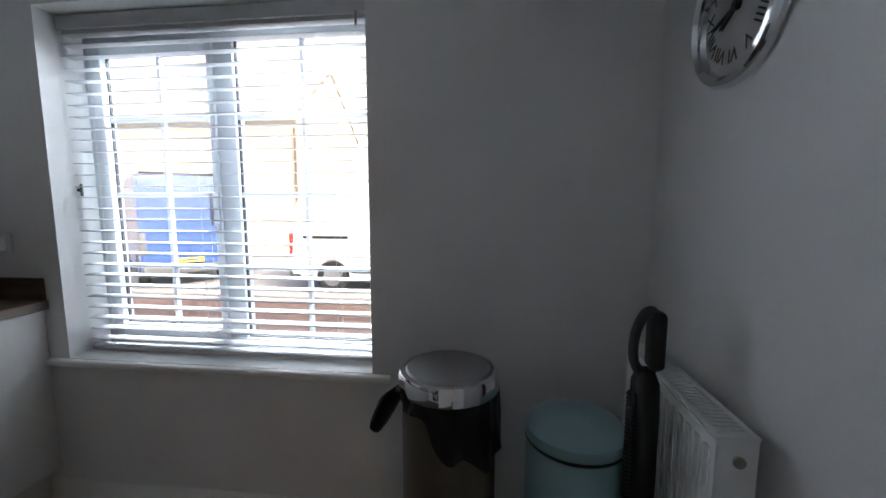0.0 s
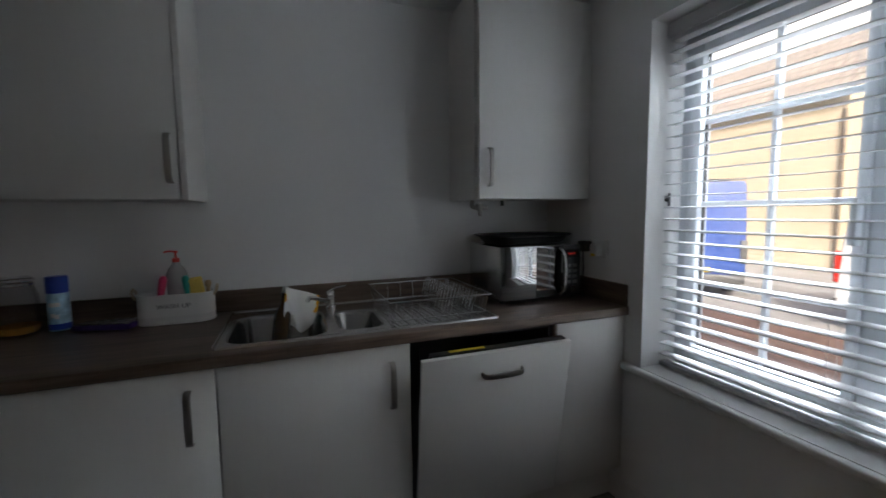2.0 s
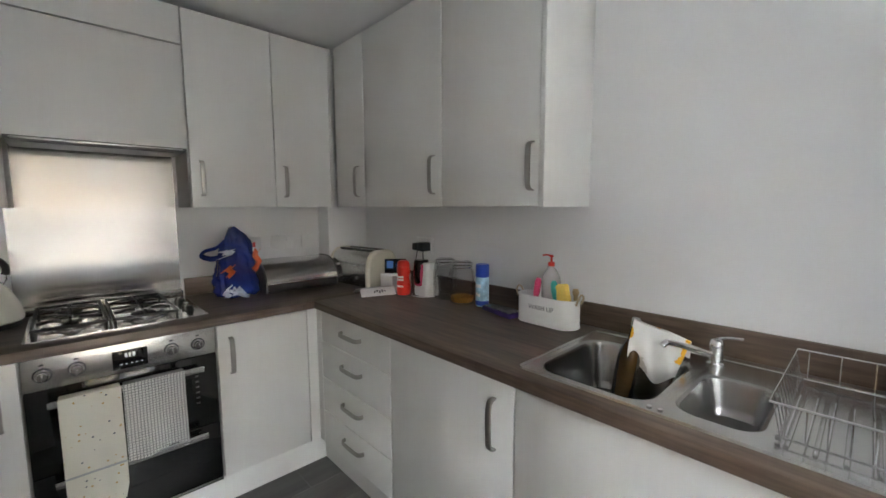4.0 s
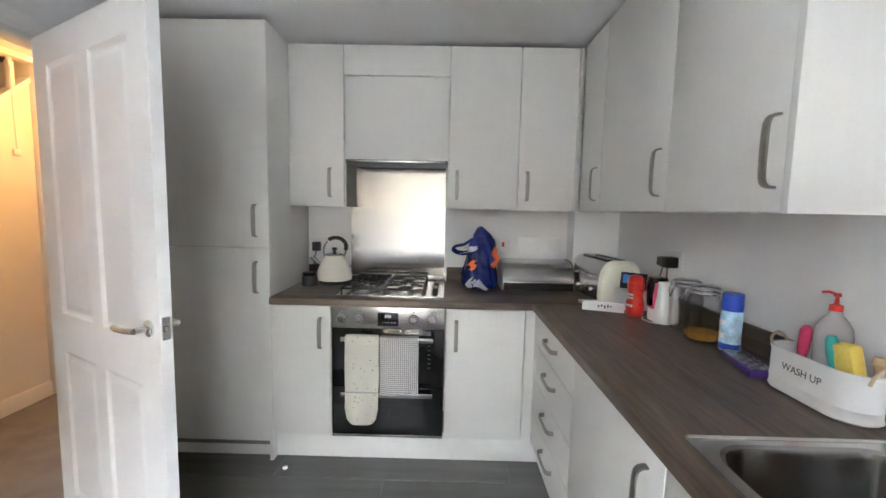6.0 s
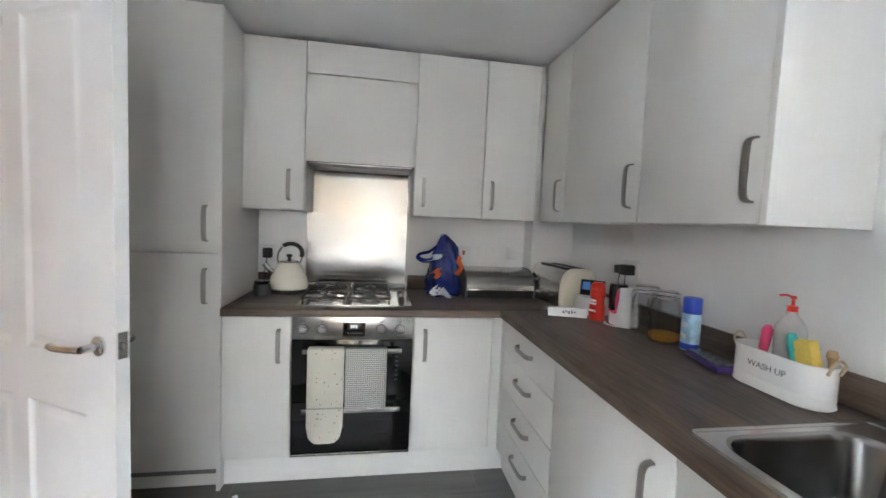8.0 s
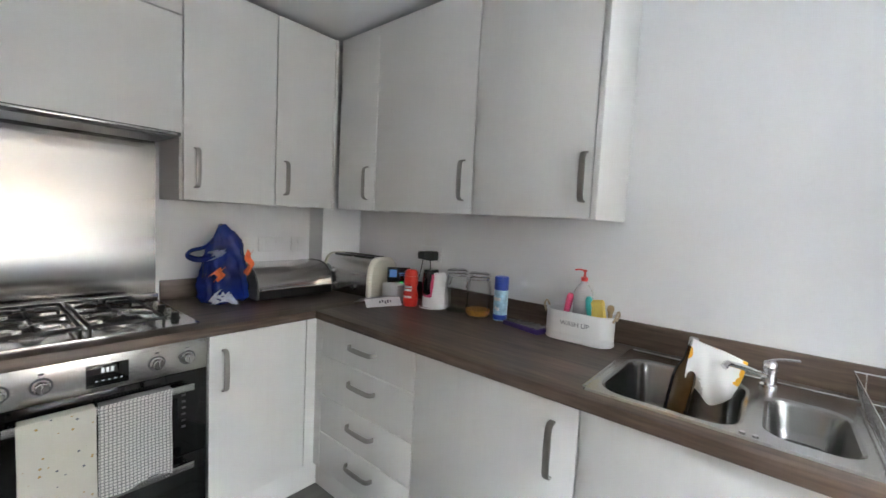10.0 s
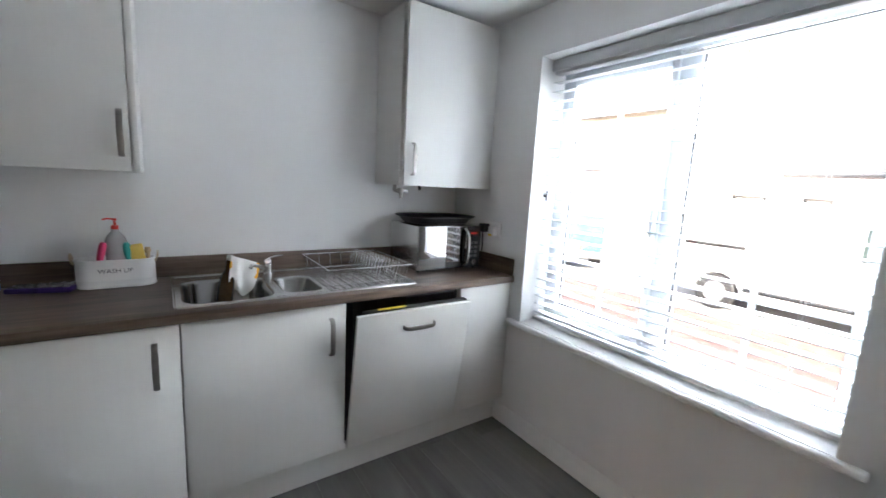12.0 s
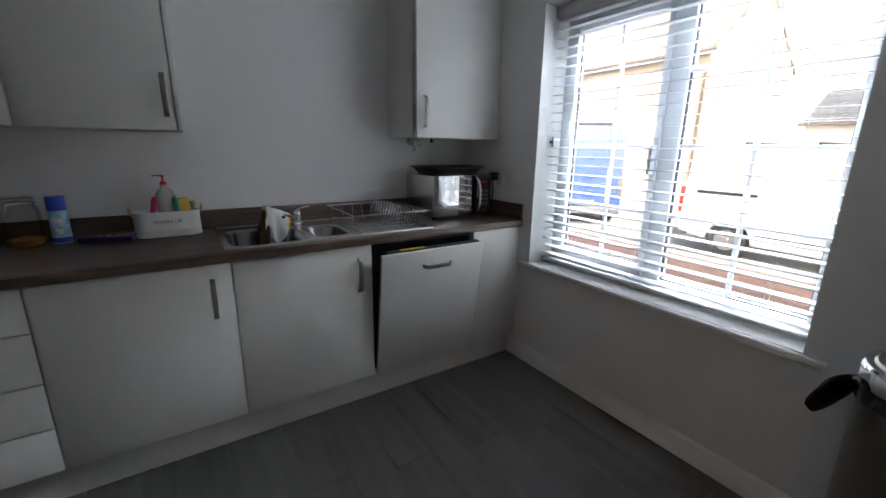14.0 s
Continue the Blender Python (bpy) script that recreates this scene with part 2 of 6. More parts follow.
PLANK = wood("floor_plank_vinyl", (0.085, 0.083, 0.078), (0.155, 0.152, 0.142), "x", 0.42, tint=0.12, bump=0.06, gscale=0.4, contrast=(0.28, 0.75))
JOINT = mat("floor_joint", (0.03, 0.03, 0.03), 0.8)
CARPET = mat("carpet", (0.23, 0.225, 0.22), 0.98, var=0.3, scale=7, bump=0.9, bscale=420, sheen=0.3)
STAIR_CARPET = mat("stair_carpet", (0.2, 0.165, 0.14), 0.98, var=0.2, scale=14, bump=0.9, bscale=420)
SINK_STEEL = mat("sink_steel", (0.54, 0.54, 0.53), 0.24, 1.0, var=0.02, scale=10, rvar=0.04)
# darker copy of the sink steel: the shade inside the bowls, put into the colour
STEEL_BOWL_SHADE = mat("sink_steel_shaded", (0.34, 0.34, 0.333), 0.24, 1.0, var=0.03, scale=14, rvar=0.05)
NICKEL = mat("brushed_nickel", (0.36, 0.345, 0.325), 0.33, 1.0, var=0.05, scale=20, bscale=300, stretch=(1, 1, 0.1))
STEEL = mat("stainless_steel", (0.62, 0.62, 0.61), 0.25, 1.0, var=0.04, scale=10, bump=0.03, bscale=260, stretch=(0.08, 1, 1), rvar=0.25)
STEEL_V = mat("stainless_steel_sheet", (0.34, 0.34, 0.337), 0.19, 1.0, var=0.015, scale=3, rvar=0.0)
STEEL_V.node_tree.nodes["Principled BSDF"].inputs["Anisotropic"].default_value = 1.0
HOB_STEEL = mat("hob_steel", (0.68, 0.68, 0.67), 0.13, 1.0, var=0.03, scale=8, rvar=0.15)
CHROME = mat("chrome", (0.75, 0.75, 0.76), 0.08, 1.0, var=0.02)
MIRROR = mat("mirror_steel", (0.55, 0.55, 0.55), 0.025, 1.0, var=0.03)
BLACK = mat("black_plastic", (0.018, 0.018, 0.019), 0.42, var=0.2)
BLACK_GLASS = mat("black_oven_glass", (0.006, 0.006, 0.007), 0.06, var=0.2, coat=0.5)
IRON = mat("cast_iron", (0.02, 0.02, 0.02), 0.55, var=0.25, bump=0.3, bscale=200)
ENAMEL_CREAM = mat("cream_enamel", (0.77, 0.74, 0.63), 0.22, var=0.02, coat=0.3)
WHITE_PL = mat("white_plastic", (0.76, 0.76, 0.75), 0.4, var=0.02)
UPVC = mat("upvc", (0.58, 0.61, 0.65), 0.3, var=0.015)
SLAT = mat("blind_slat", (0.56, 0.57, 0.58), 0.4, var=0.015)
GLASS = mat("clear_glass", (0.97, 0.98, 0.98), 0.02, glass=1.0, var=0.0, rvar=0)
JAR_GLASS = mat("jar_glass", (0.97, 0.98, 0.98), 0.03, glass=1.0, ior=1.22, var=0.0, rvar=0)
JAR_GLASS.node_tree.nodes["Principled BSDF"].inputs["Alpha"].default_value = 0.22
GREY_PL = mat("grey_plastic", (0.12, 0.12, 0.12), 0.4)
RED_PL = mat("red_bottle_plastic", (0.6, 0.022, 0.012), 0.28, var=0.1, scale=20)
PINK = mat("pink_plastic", (0.6, 0.05, 0.14), 0.4, var=0.05)
TEAL = mat("teal_plastic", (0.03, 0.33, 0.3), 0.45)
YELLOW = mat("yellow_sponge", (0.75, 0.55, 0.12), 0.9, var=0.15, bump=0.8, bscale=120)
BLUE_CAP = mat("blue_cap", (0.015, 0.06, 0.42), 0.35)
CAN_BLUE = mat("pale_blue_can", (0.35, 0.56, 0.75), 0.3, var=0.5, scale=26, bscale=60)
PURPLE = mat("purple_wrapper", (0.05, 0.02, 0.16), 0.3, var=0.4, scale=30)
FOIL = mat("silver_foil", (0.6, 0.6, 0.62), 0.25, 0.9, var=0.5, scale=40, bump=0.6, bscale=60)
TEAL_BIN = mat("duck_egg_enamel", (0.3, 0.47, 0.49), 0.33, var=0.03)
TAUPE = mat("taupe_metal", (0.16, 0.135, 0.11), 0.42, 0.4, var=0.08, stretch=(1, 1, 0.1), scale=12)
BAG_BLACK = mat("black_bin_liner", (0.012, 0.012, 0.014), 0.36, var=0.3, scale=20, bump=0.9, bscale=45)
PAPER = mat("leaflet_paper", (0.72, 0.72, 0.71), 0.8, var=0.05)
INK = mat("grey_ink", (0.12, 0.12, 0.13), 0.8)
ORANGE_FOOD = mat("orange_lentils", (0.34, 0.15, 0.02), 0.8, var=0.35, scale=90, bump=0.9, bscale=180)
BROWN_BOTTLE = mat("brown_glass", (0.05, 0.025, 0.008), 0.12, var=0.3, coat=0.4)
WICKER = mat("wicker", (0.27, 0.18, 0.1), 0.75, var=0.35, scale=40, bump=0.8, bscale=90)
LINEN = mat("basket_liner", (0.72, 0.68, 0.6), 0.9, var=0.06, bump=0.4, bscale=200)
RED_LED = glow("red_display", (1.0, 0.03, 0.015), 0.07)
GREEN_LED = glow("green_led", (0.05, 1.0, 0.2), 0.12)
SCREEN_BLUE = glow("blue_screen", (0.06, 0.2, 0.5), 0.03)
OVEN_LED = glow("oven_digits", (0.75, 0.8, 0.85), 0.04)
BAG_BLUE = mat("blue_carrier_bag", (0.005, 0.018, 0.155), 0.2, var=0.45, scale=9, bump=0.7, bscale=24)
BAG_ORANGE = mat("orange_bag_print", (0.72, 0.13, 0.03), 0.32, var=0.3, scale=20)
BAG_WHITE = mat("white_bag_print", (0.68, 0.72, 0.8), 0.35, var=0.25, scale=24)
ROAD = mat("pale_road", (0.3, 0.29, 0.28), 0.9, var=0.15, scale=1.0, bump=0.5, bscale=60)
PAVING = brick("block_paving", (0.17, 0.1, 0.08), (0.12, 0.075, 0.06), (0.07, 0.055, 0.05), 0.2, 0.1, 0.008, axes="xy")
BUFF = brick("buff_brick", (0.55, 0.47, 0.34), (0.48, 0.4, 0.28), (0.5, 0.46, 0.39), 0.225, 0.075)
ROOF = brick("roof_tile", (0.36, 0.32, 0.29), (0.3, 0.27, 0.25), (0.18, 0.16, 0.15), 0.33, 0.3, 0.03)
DARK_ROOF = brick("slate_roof", (0.13, 0.14, 0.155), (0.1, 0.11, 0.125), (0.06, 0.06, 0.065), 0.33, 0.3, 0.03)
VAN_BLUE = mat("blue_van_paint", (0.035, 0.08, 0.3), 0.35, var=0.04, coat=0.25)
VAN_WHITE = mat("white_van_paint", (0.78, 0.78, 0.78), 0.3, var=0.02, coat=0.6)
TYRE = mat("tyre_rubber", (0.025, 0.025, 0.025), 0.8)
ALLOY = mat("wheel_alloy", (0.45, 0.45, 0.46), 0.35, 0.9)
VAN_GLASS = mat("van_window_glass", (0.05, 0.07, 0.065), 0.06)
RED_LENS = mat("red_tail_lens", (0.6, 0.03, 0.02), 0.2)
PLATE = mat("yellow_number_plate", (0.75, 0.55, 0.05), 0.4)
FASCIA = mat("fascia_board", (0.13, 0.1, 0.085), 0.6)


def pattern(name, base, kind, c2, c3=None, scale=40.0):
    """Printed or woven cloth: spots, leaves or checks."""
    m = mat(name, base, 0.92, var=0.05, bump=0.4, bscale=260)
    nt = m.node_tree
    n, l = nt.nodes, nt.links
    p = n["Principled BSDF"]
    co = n.new("ShaderNodeTexCoord")
    src = p.inputs["Base Color"].links[0].from_socket
    if kind == "checks":
        outs = []
        sp = n.new("ShaderNodeSeparateXYZ")
        l.new(co.outputs["Object"], sp.inputs[0])
        for k in (0, 2):
            a = n.new("ShaderNodeMath")
            a.operation = "MULTIPLY"
            a.inputs[1].default_value = scale
            l.new(sp.outputs[k], a.inputs[0])
            f = n.new("ShaderNodeMath")
            f.operation = "FRACT"
            l.new(a.outputs[0], f.inputs[0])
            g = n.new("ShaderNodeMath")
            g.operation = "LESS_THAN"
            g.inputs[1].default_value = 0.3
            l.new(f.outputs[0], g.inputs[0])
            outs.append(g.outputs[0])
        mx = n.new("ShaderNodeMath")
        mx.operation = "MAXIMUM"
        l.new(outs[0], mx.inputs[0])
        l.new(outs[1], mx.inputs[1])
        fac = mx.outputs[0]
    else:
        vo = n.new("ShaderNodeTexVoronoi")
        vo.inputs["Scale"].default_value = scale
        l.new(co.outputs["Object"], vo.inputs["Vector"])
        if kind == "leaves":
            nz = n.new("ShaderNodeTexNoise")
            nz.inputs["Scale"].default_value, nz.inputs["Detail"].default_value = 22, 2
            l.new(co.outputs["Object"], nz.inputs["Vector"])
            mixv = n.new("ShaderNodeVectorMath")
            mixv.operation = "MULTIPLY_ADD"
            mixv.inputs[1].default_value = (0.09, 0.09, 0.09)
            l.new(nz.outputs["Color"], mixv.inputs[0])
            l.new(co.outputs["Object"], mixv.inputs[2])
            l.new(mixv.outputs[0], vo.inputs["Vector"])
        lt = n.new("ShaderNodeMath")
        lt.operation = "LESS_THAN"
        lt.inputs[1].default_value = 0.16 if kind == "spots" else 0.5
        l.new(vo.outputs["Distance"], lt.inputs[0])
        fac = lt.outputs[0]
        if c3:
            cr = n.new("ShaderNodeValToRGB")
            cr.color_ramp.interpolation = "CONSTANT"
            cr.color_ramp.elements[0].color, cr.color_ramp.elements[1].color = (*c2, 1), (*c3, 1)
            cr.color_ramp.elements[1].position = 0.6
            l.new(vo.outputs["Color"], cr.inputs["Fac"])
    mi = n.new("ShaderNodeMix")
    mi.data_type = "RGBA"
    l.new(fac, mi.inputs[0])
    l.new(src, mi.inputs[6])
    if kind != "checks" and c3:
        l.new(cr.outputs["Color"], mi.inputs[7])
    else:
        mi.inputs[7].default_value = (*c2, 1)
    l.new(mi.outputs[2], p.inputs["Base Color"])
    return m


GLOVE = pattern("spotted_cotton", (0.62, 0.6, 0.52), "spots", (0.16, 0.17, 0.19), (0.45, 0.3, 0.12), 42)
CHECK = pattern("checked_cotton", (0.66, 0.65, 0.62), "checks", (0.25, 0.25, 0.25), scale=95)
LEAF = pattern("leaf_print_cloth", (0.74, 0.73, 0.7), "leaves", (0.75, 0.38, 0.03), (0.5, 0.48, 0.44), 14)

# ---- the room ----
G = -0.6
NORTH, CEILING, DOORWALL, EAST = 3.475, 2.325, 2.68, 3.02
WX0, WX1, WZ0, WZ1 = 0.69, 2.018, 0.66, 2.079


def wall(name, bm, material, label):
    return one(name, bm, material, label, "wall", kind="structure")


b = B()
box(b, -0.12, WX0, NORTH, NORTH + 0.3, -0.2, 2.6)
box(b, WX1, 3.12, NORTH, NORTH + 0.3, -0.2, 2.6)
box(b, WX0, WX1, NORTH, NORTH + 0.3, -0.2, WZ0 - 0.02)
box(b, WX0, WX1, NORTH, NORTH + 0.3, WZ1, 2.6)
wall("wall_north", b, PAINT, "pale grey-white painted wall round the kitchen window")
# unseen wall, added to keep the sun off the paving before the window
b = B()
box(b, -0.12, 3.12, NORTH + 0.1, NORTH + 0.3, 2.601, 5.5)
box(b, 3.121, 9.5, NORTH + 0.1, NORTH + 0.3, G - 0.1, 5.5)
wall("wall_sun_block", b, BUFF, "unseen buff brick wall added above and beside the kitchen to shade the paving")
wall("wall_west", bx(-0.12, 0, -0.12, NORTH, -0.2, 2.6), PAINT, "pale grey-white painted wall behind the sink")
wall("wall_south", bx(0, DOORWALL + 0.1, -0.12, 0, -0.2, 2.6), PAINT, "pale grey-white painted wall behind the hob")
b = B()
DY0, DY1, DZ = 0.94, 1.93, 2.02
box(b, DOORWALL, DOORWALL + 0.1, 0, DY0, -0.2, 2.6)
box(b, DOORWALL, DOORWALL + 0.1, DY1, 2.1, -0.2, 2.6)
box(b, DOORWALL, DOORWALL + 0.1, DY0, DY1, DZ, 2.6)
wall("wall_east_door", b, PAINT, "pale painted wall with the hall doorway")
wall("wall_east_return", bx(DOORWALL, EAST + 0.1, 2.1, 2.2, -0.2, 2.6), PAINT, "pale painted wall return beside the doorway")
wall("wall_east", bx(EAST, EAST + 0.1, 2.2, NORTH, -0.2, 2.6), PAINT, "pale painted wall behind the radiator")
b = B()
box(b, 0, DOORWALL, 0, NORTH, CEILING, CEILING + 0.1)
box(b, DOORWALL, EAST, 2.2, NORTH, CEILING, CEILING + 0.1)
one("ceiling", b, CEIL, "plain white painted kitchen ceiling", "ceiling", kind="structure")
b = B()
outline(b, [(0, 0), (0.28, 0), (0.28, 0.145), (0, 0.145)], 0.9, CEILING - 0.001)
one("pipe_boxing", b, PAINT, "white painted boxed-in pipe in the corner", "boxing", kind="structure")

# skirting
def skirting(name, x0, y0, x1, y1, label):
    """A moulded board from one point to the other; the room lies to its left."""
    d = Vector((x1 - x0, y1 - y0, 0))
    m = Matrix.Translation((x0, y0, 0)) @ Matrix.Rotation(math.atan2(d.y, d.x), 4, "Z")
    prof = [(0, 0.001), (0.016, 0.001), (0.016, 0.075), (0.013, 0.08), (0.013, 0.088), (0.009, 0.098), (0.005, 0.105), (0, 0.108)]
    b = B()
    loft(b, [[(0, y, z) for y, z in prof], [(d.length, y, z) for y, z in prof]], m)
    return one(name, b, GLOSS, label, "baseboard", kind="structure")


skirting("baseboard_north", EAST, NORTH - 0.001, 0.545, NORTH - 0.001, "white gloss moulded skirting board under the window")
skirting("baseboard_east", EAST - 0.001, 2.2, EAST - 0.001, NORTH - 0.017, "white gloss moulded skirting board")

# floor of planks
sub = one("floor", bx(-0.1, 3.1, -0.1, NORTH + 0.1, -0.12, -0.005), JOINT, "dark grey wood-effect plank floor", "floor", kind="structure")

# ---- window ----
win = thing("window_1", "white plastic two-light window with glazing bars", "window", kind="structure")
FY = 3.665
b = B()
for x0, x1, z0, z1 in ((WX0, WX0 + 0.045, WZ0, WZ1), (WX1 - 0.055, WX1, WZ0, WZ1), (WX0 + 0.045, WX1 - 0.055, WZ0, WZ0 + 0.05), (WX0 + 0.045, WX1 - 0.055, WZ1 - 0.075, WZ1), (1.3, 1.384, WZ0 + 0.05, WZ1 - 0.075)):
    box(b, x0, x1, FY, FY + 0.07, z0, z1, 0.004)
part("window_frame", b, UPVC, win)
SX0, SX1, SZ0, SZ1 = 0.731, 1.3, 0.711, 2.01
b = B()
for x0, x1, z0, z1 in ((SX0, SX0 + 0.047, SZ0, SZ1), (SX1 - 0.03, SX1, SZ0, SZ1), (SX0 + 0.047, SX1 - 0.03, SZ0, SZ0 + 0.05), (SX0 + 0.047, SX1 - 0.03, SZ1 - 0.06, SZ1)):
    box(b, x0, x1, FY - 0.012, FY + 0.05, z0, z1, 0.005)
sash = part("opening_sash", b, UPVC, win)
b = B()
for z in (1.679, 1.353, 1.029):
    box(b, SX0 + 0.047, SX1 - 0.03, FY + 0.012, FY + 0.04, z - 0.009, z + 0.009, 0.003)
box(b, 1.022, 1.04, FY + 0.0125, FY + 0.0395, SZ0 + 0.05, SZ1 - 0.06, 0.003)
part("glazing_bar", b, UPVC, sash)
b = B()
for z in (1.679, 1.353, 1.029):
    box(b, 1.384, WX1 - 0.055, FY + 0.012, FY + 0.04, z - 0.009, z + 0.009, 0.003)
box(b, 1.672, 1.69, FY + 0.0125, FY + 0.0395, WZ0 + 0.05, WZ1 - 0.075, 0.003)
part("glazing_bar", b, UPVC, win)
GASKET = mat("black_window_gasket", (0.05, 0.05, 0.052), 0.6)
b = B()
for x0, x1, z0, z1 in ((SX0 + 0.047, SX1 - 0.03, SZ0 + 0.05, SZ1 - 0.06), (1.384, WX1 - 0.055, WZ0 + 0.05, WZ1 - 0.075)):
    for a0, a1, c0, c1 in ((x0, x0 + 0.005, z0, z1), (x1 - 0.005, x1, z0, z1), (x0 + 0.005, x1 - 0.005, z0, z0 + 0.005), (x0 + 0.005, x1 - 0.005, z1 - 0.005, z1)):
        box(b, a0, a1, FY + 0.017, FY + 0.033, c0, c1)
part("gasket", b, GASKET, win)
for x0, x1, z0, z1 in ((SX0 + 0.05, SX1 - 0.033, SZ0 + 0.053, SZ1 - 0.063), (1.387, WX1 - 0.058, WZ0 + 0.053, WZ1 - 0.078)):
    pane = part("pane", bx(x0, x1, FY + 0.022, FY + 0.028, z0, z1), GLASS, win)
    pane.visible_shadow = False
part("window_handle", bx(1.276, 1.294, FY - 0.05, FY - 0.012, 1.22, 1.36, 0.004), UPVC, sash, "white plastic window handle")
b = B()
box(b, WX0 - 0.085, WX1 + 0.075, NORTH - 0.034, NORTH - 0.001, WZ0 - 0.028, WZ0, 0.009, seg=3)
box(b, WX0, WX1, NORTH - 0.001, FY, WZ0 - 0.02, WZ0 - 0.0005)
part("window_sill", b, GLOSS, win, "white gloss painted window board")

# ---- venetian blind ----
BX0, BX1, BY = WX0 + 0.008, WX1 - 0.008, 3.592
blind = thing("venetian_blind", "white wide-slatted venetian blind lowered with open slats", "blind", pose(0, 0, WZ0))
def slat_bm(z, tilt):
    b = B()
    rings = []
    for x in (BX0, BX1):
        r = []
        for s, zz in [(-0.025, -0.0014), (-0.025, 0.0012), (-0.0125, 0.0022), (0, 0.0026), (0.0125, 0.0022), (0.025, 0.0012), (0.025, -0.0014), (0, -0.0002)]:
            r.append((x, BY + s * math.cos(tilt) - zz * math.sin(tilt), z + s * math.sin(tilt) + zz * math.cos(tilt)))
        rings.append(r)
    return loft(b, rings)
slat_mesh = None
NS, ZB, PITCH = 27, 0.055, 0.0481
for i in range(NS):
    if slat_mesh is None:
        ob = part("slat", slat_bm(0, radians(3)), SLAT, blind)
        slat_mesh = ob.data
    else:
        ob = new("slat", slat_mesh)
        ob.parent = blind
    ob.location = (0, 0.0006 * math.sin(i * 2.1), ZB + PITCH * i + 0.0008 * math.sin(i * 5.3))
    ob.rotation_euler = (0, radians(0.05) * math.sin(i * 3.7), 0)
part("bottom_rail", bx(BX0, BX1, BY - 0.026, BY + 0.026, 0.006, 0.024, 0.005), SLAT, blind)
part("headrail", bx(BX0, BX1, BY - 0.02, BY + 0.03, 1.346, 1.412, 0.003), SLAT, blind)
part("valance", bx(BX0 - 0.003, BX1 + 0.003, BY - 0.04, BY - 0.027, 1.358, 1.414, 0.004), SLAT, blind, "white valance board hiding the headrail")
for x in (BX0 + 0.12, (BX0 + BX1) / 2 - 0.08, BX1 - 0.16):
    b = B()
    for dy in (-0.027, 0.027):
        tube(b, [(x, BY + dy, 0.02), (x, BY + dy, 1.36)], 0.0007, 4)
    part("ladder_cord", b, SLAT, blind)
b = B()
tube(b, [(BX1 - 0.05, BY - 0.045, 1.36), (BX1 - 0.05, BY - 0.046, 1.31)], 0.005, 8)
part("tilt_hook", b, NICKEL, blind)
b = B()
lathe(b, [(0.008, 0), (0.008, 0.012), (0.006, 0.016)], 12, Matrix.Translation((WX0, 3.585, 1.373)) @ Matrix.Rotation(radians(90), 4, "Y"))
box(b, WX0 + 0.012, WX0 + 0.02, 3.58, 3.59, 1.345, 1.4, 0.003)
one("cord_cleat", b, GREY_PL, "small dark cord cleat on the window reveal", "cleat")

# ---- kitchen units ----
def bar_handle(length, m):
    """A flat strap handle along local z, bent back to the door at both ends, standing off along local y."""
    b = B()
    h = length / 2
    half = [(0.0, h), (0.011, h - 0.001), (0.019, h - 0.004), (0.025, h - 0.011), (0.028, h - 0.022), (0.0292, h - 0.045)]
    path = [(o, -z) for o, z in half] + [(0.0297, 0.0)] + list(reversed(half))
    rings = []
    for k, (o, z) in enumerate(path):
        o0, z0 = path[max(0, k - 1)]
        o1, z1 = path[min(len(path) - 1, k + 1)]
        d = math.hypot(o1 - o0, z1 - z0)
        nx, nz = (z1 - z0) / d * 0.003, -(o1 - o0) / d * 0.003
        w = 0.0105 - 0.0012 * min(1, abs(z) / h)
        rings.append([(-w, o - nx, z - nz), (w, o - nx, z - nz), (w, o + nx * 0.6, z + nz * 0.6), (w * 0.7, o + nx, z + nz), (-w * 0.7, o + nx, z + nz), (-w, o + nx * 0.6, z + nz * 0.6)])
    loft(b, rings, m)
    return b


HL = 0.165
def vhandle(u, v, z, door):
    return part("handle", bar_handle(HL, pose(u, v, z)), NICKEL, door, "brushed nickel bow handle")


def hhandle(u, v, z, door):
    return part("handle", bar_handle(HL, pose(u, v, z, 0, 90, 0)), NICKEL, door, "brushed nickel bow handle")


def door_bm(u0, u1, v, z0, z1):
    return bx(u0 + 0.0026, u1 - 0.0026, v - 0.018, v, z0 + 0.0026, z1 - 0.0026, 0.0016)


def west(y1):
    """The pose for a unit on the sink wall whose left end, seen from the room, is u = width and whose right end is at y1."""
    return pose(0, y1, 0, 0, 0, -90)


def base_unit(m, w, label, fronts, group="base cabinets", depth=0.6, top=0.868):
    """fronts: (z0, z1, handle) with handle = (side, height) or None."""
    t = thing("base_cabinet", label, "cabinet", m, group)
    part("body", bx(0.001, w - 0.001, 0.003, depth - 0.055, 0.15, top), CARCASS, t)
    for z0, z1, kind, pos in fronts:
        d = part("drawer" if kind == "h" else "door", door_bm(0, w, depth, z0, z1), UNIT, t)
        if kind == "v":
            vhandle(pos, depth, z1 - 0.145, d)
        elif kind == "h":
            hhandle(pos, depth, z1 - 0.072, d)
    return t


Z0, Z1 = 0.155, 0.868
# oven wall
base_unit(pose(1.672, 0, 0), 0.318, "off-white base cupboard beside the oven, one bow handle", [(Z0, Z1, "v", 0.055)])
base_unit(pose(0.652, 0, 0), 0.416, "off-white base cupboard between oven and corner", [(Z0, Z1, "v", 0.36)])
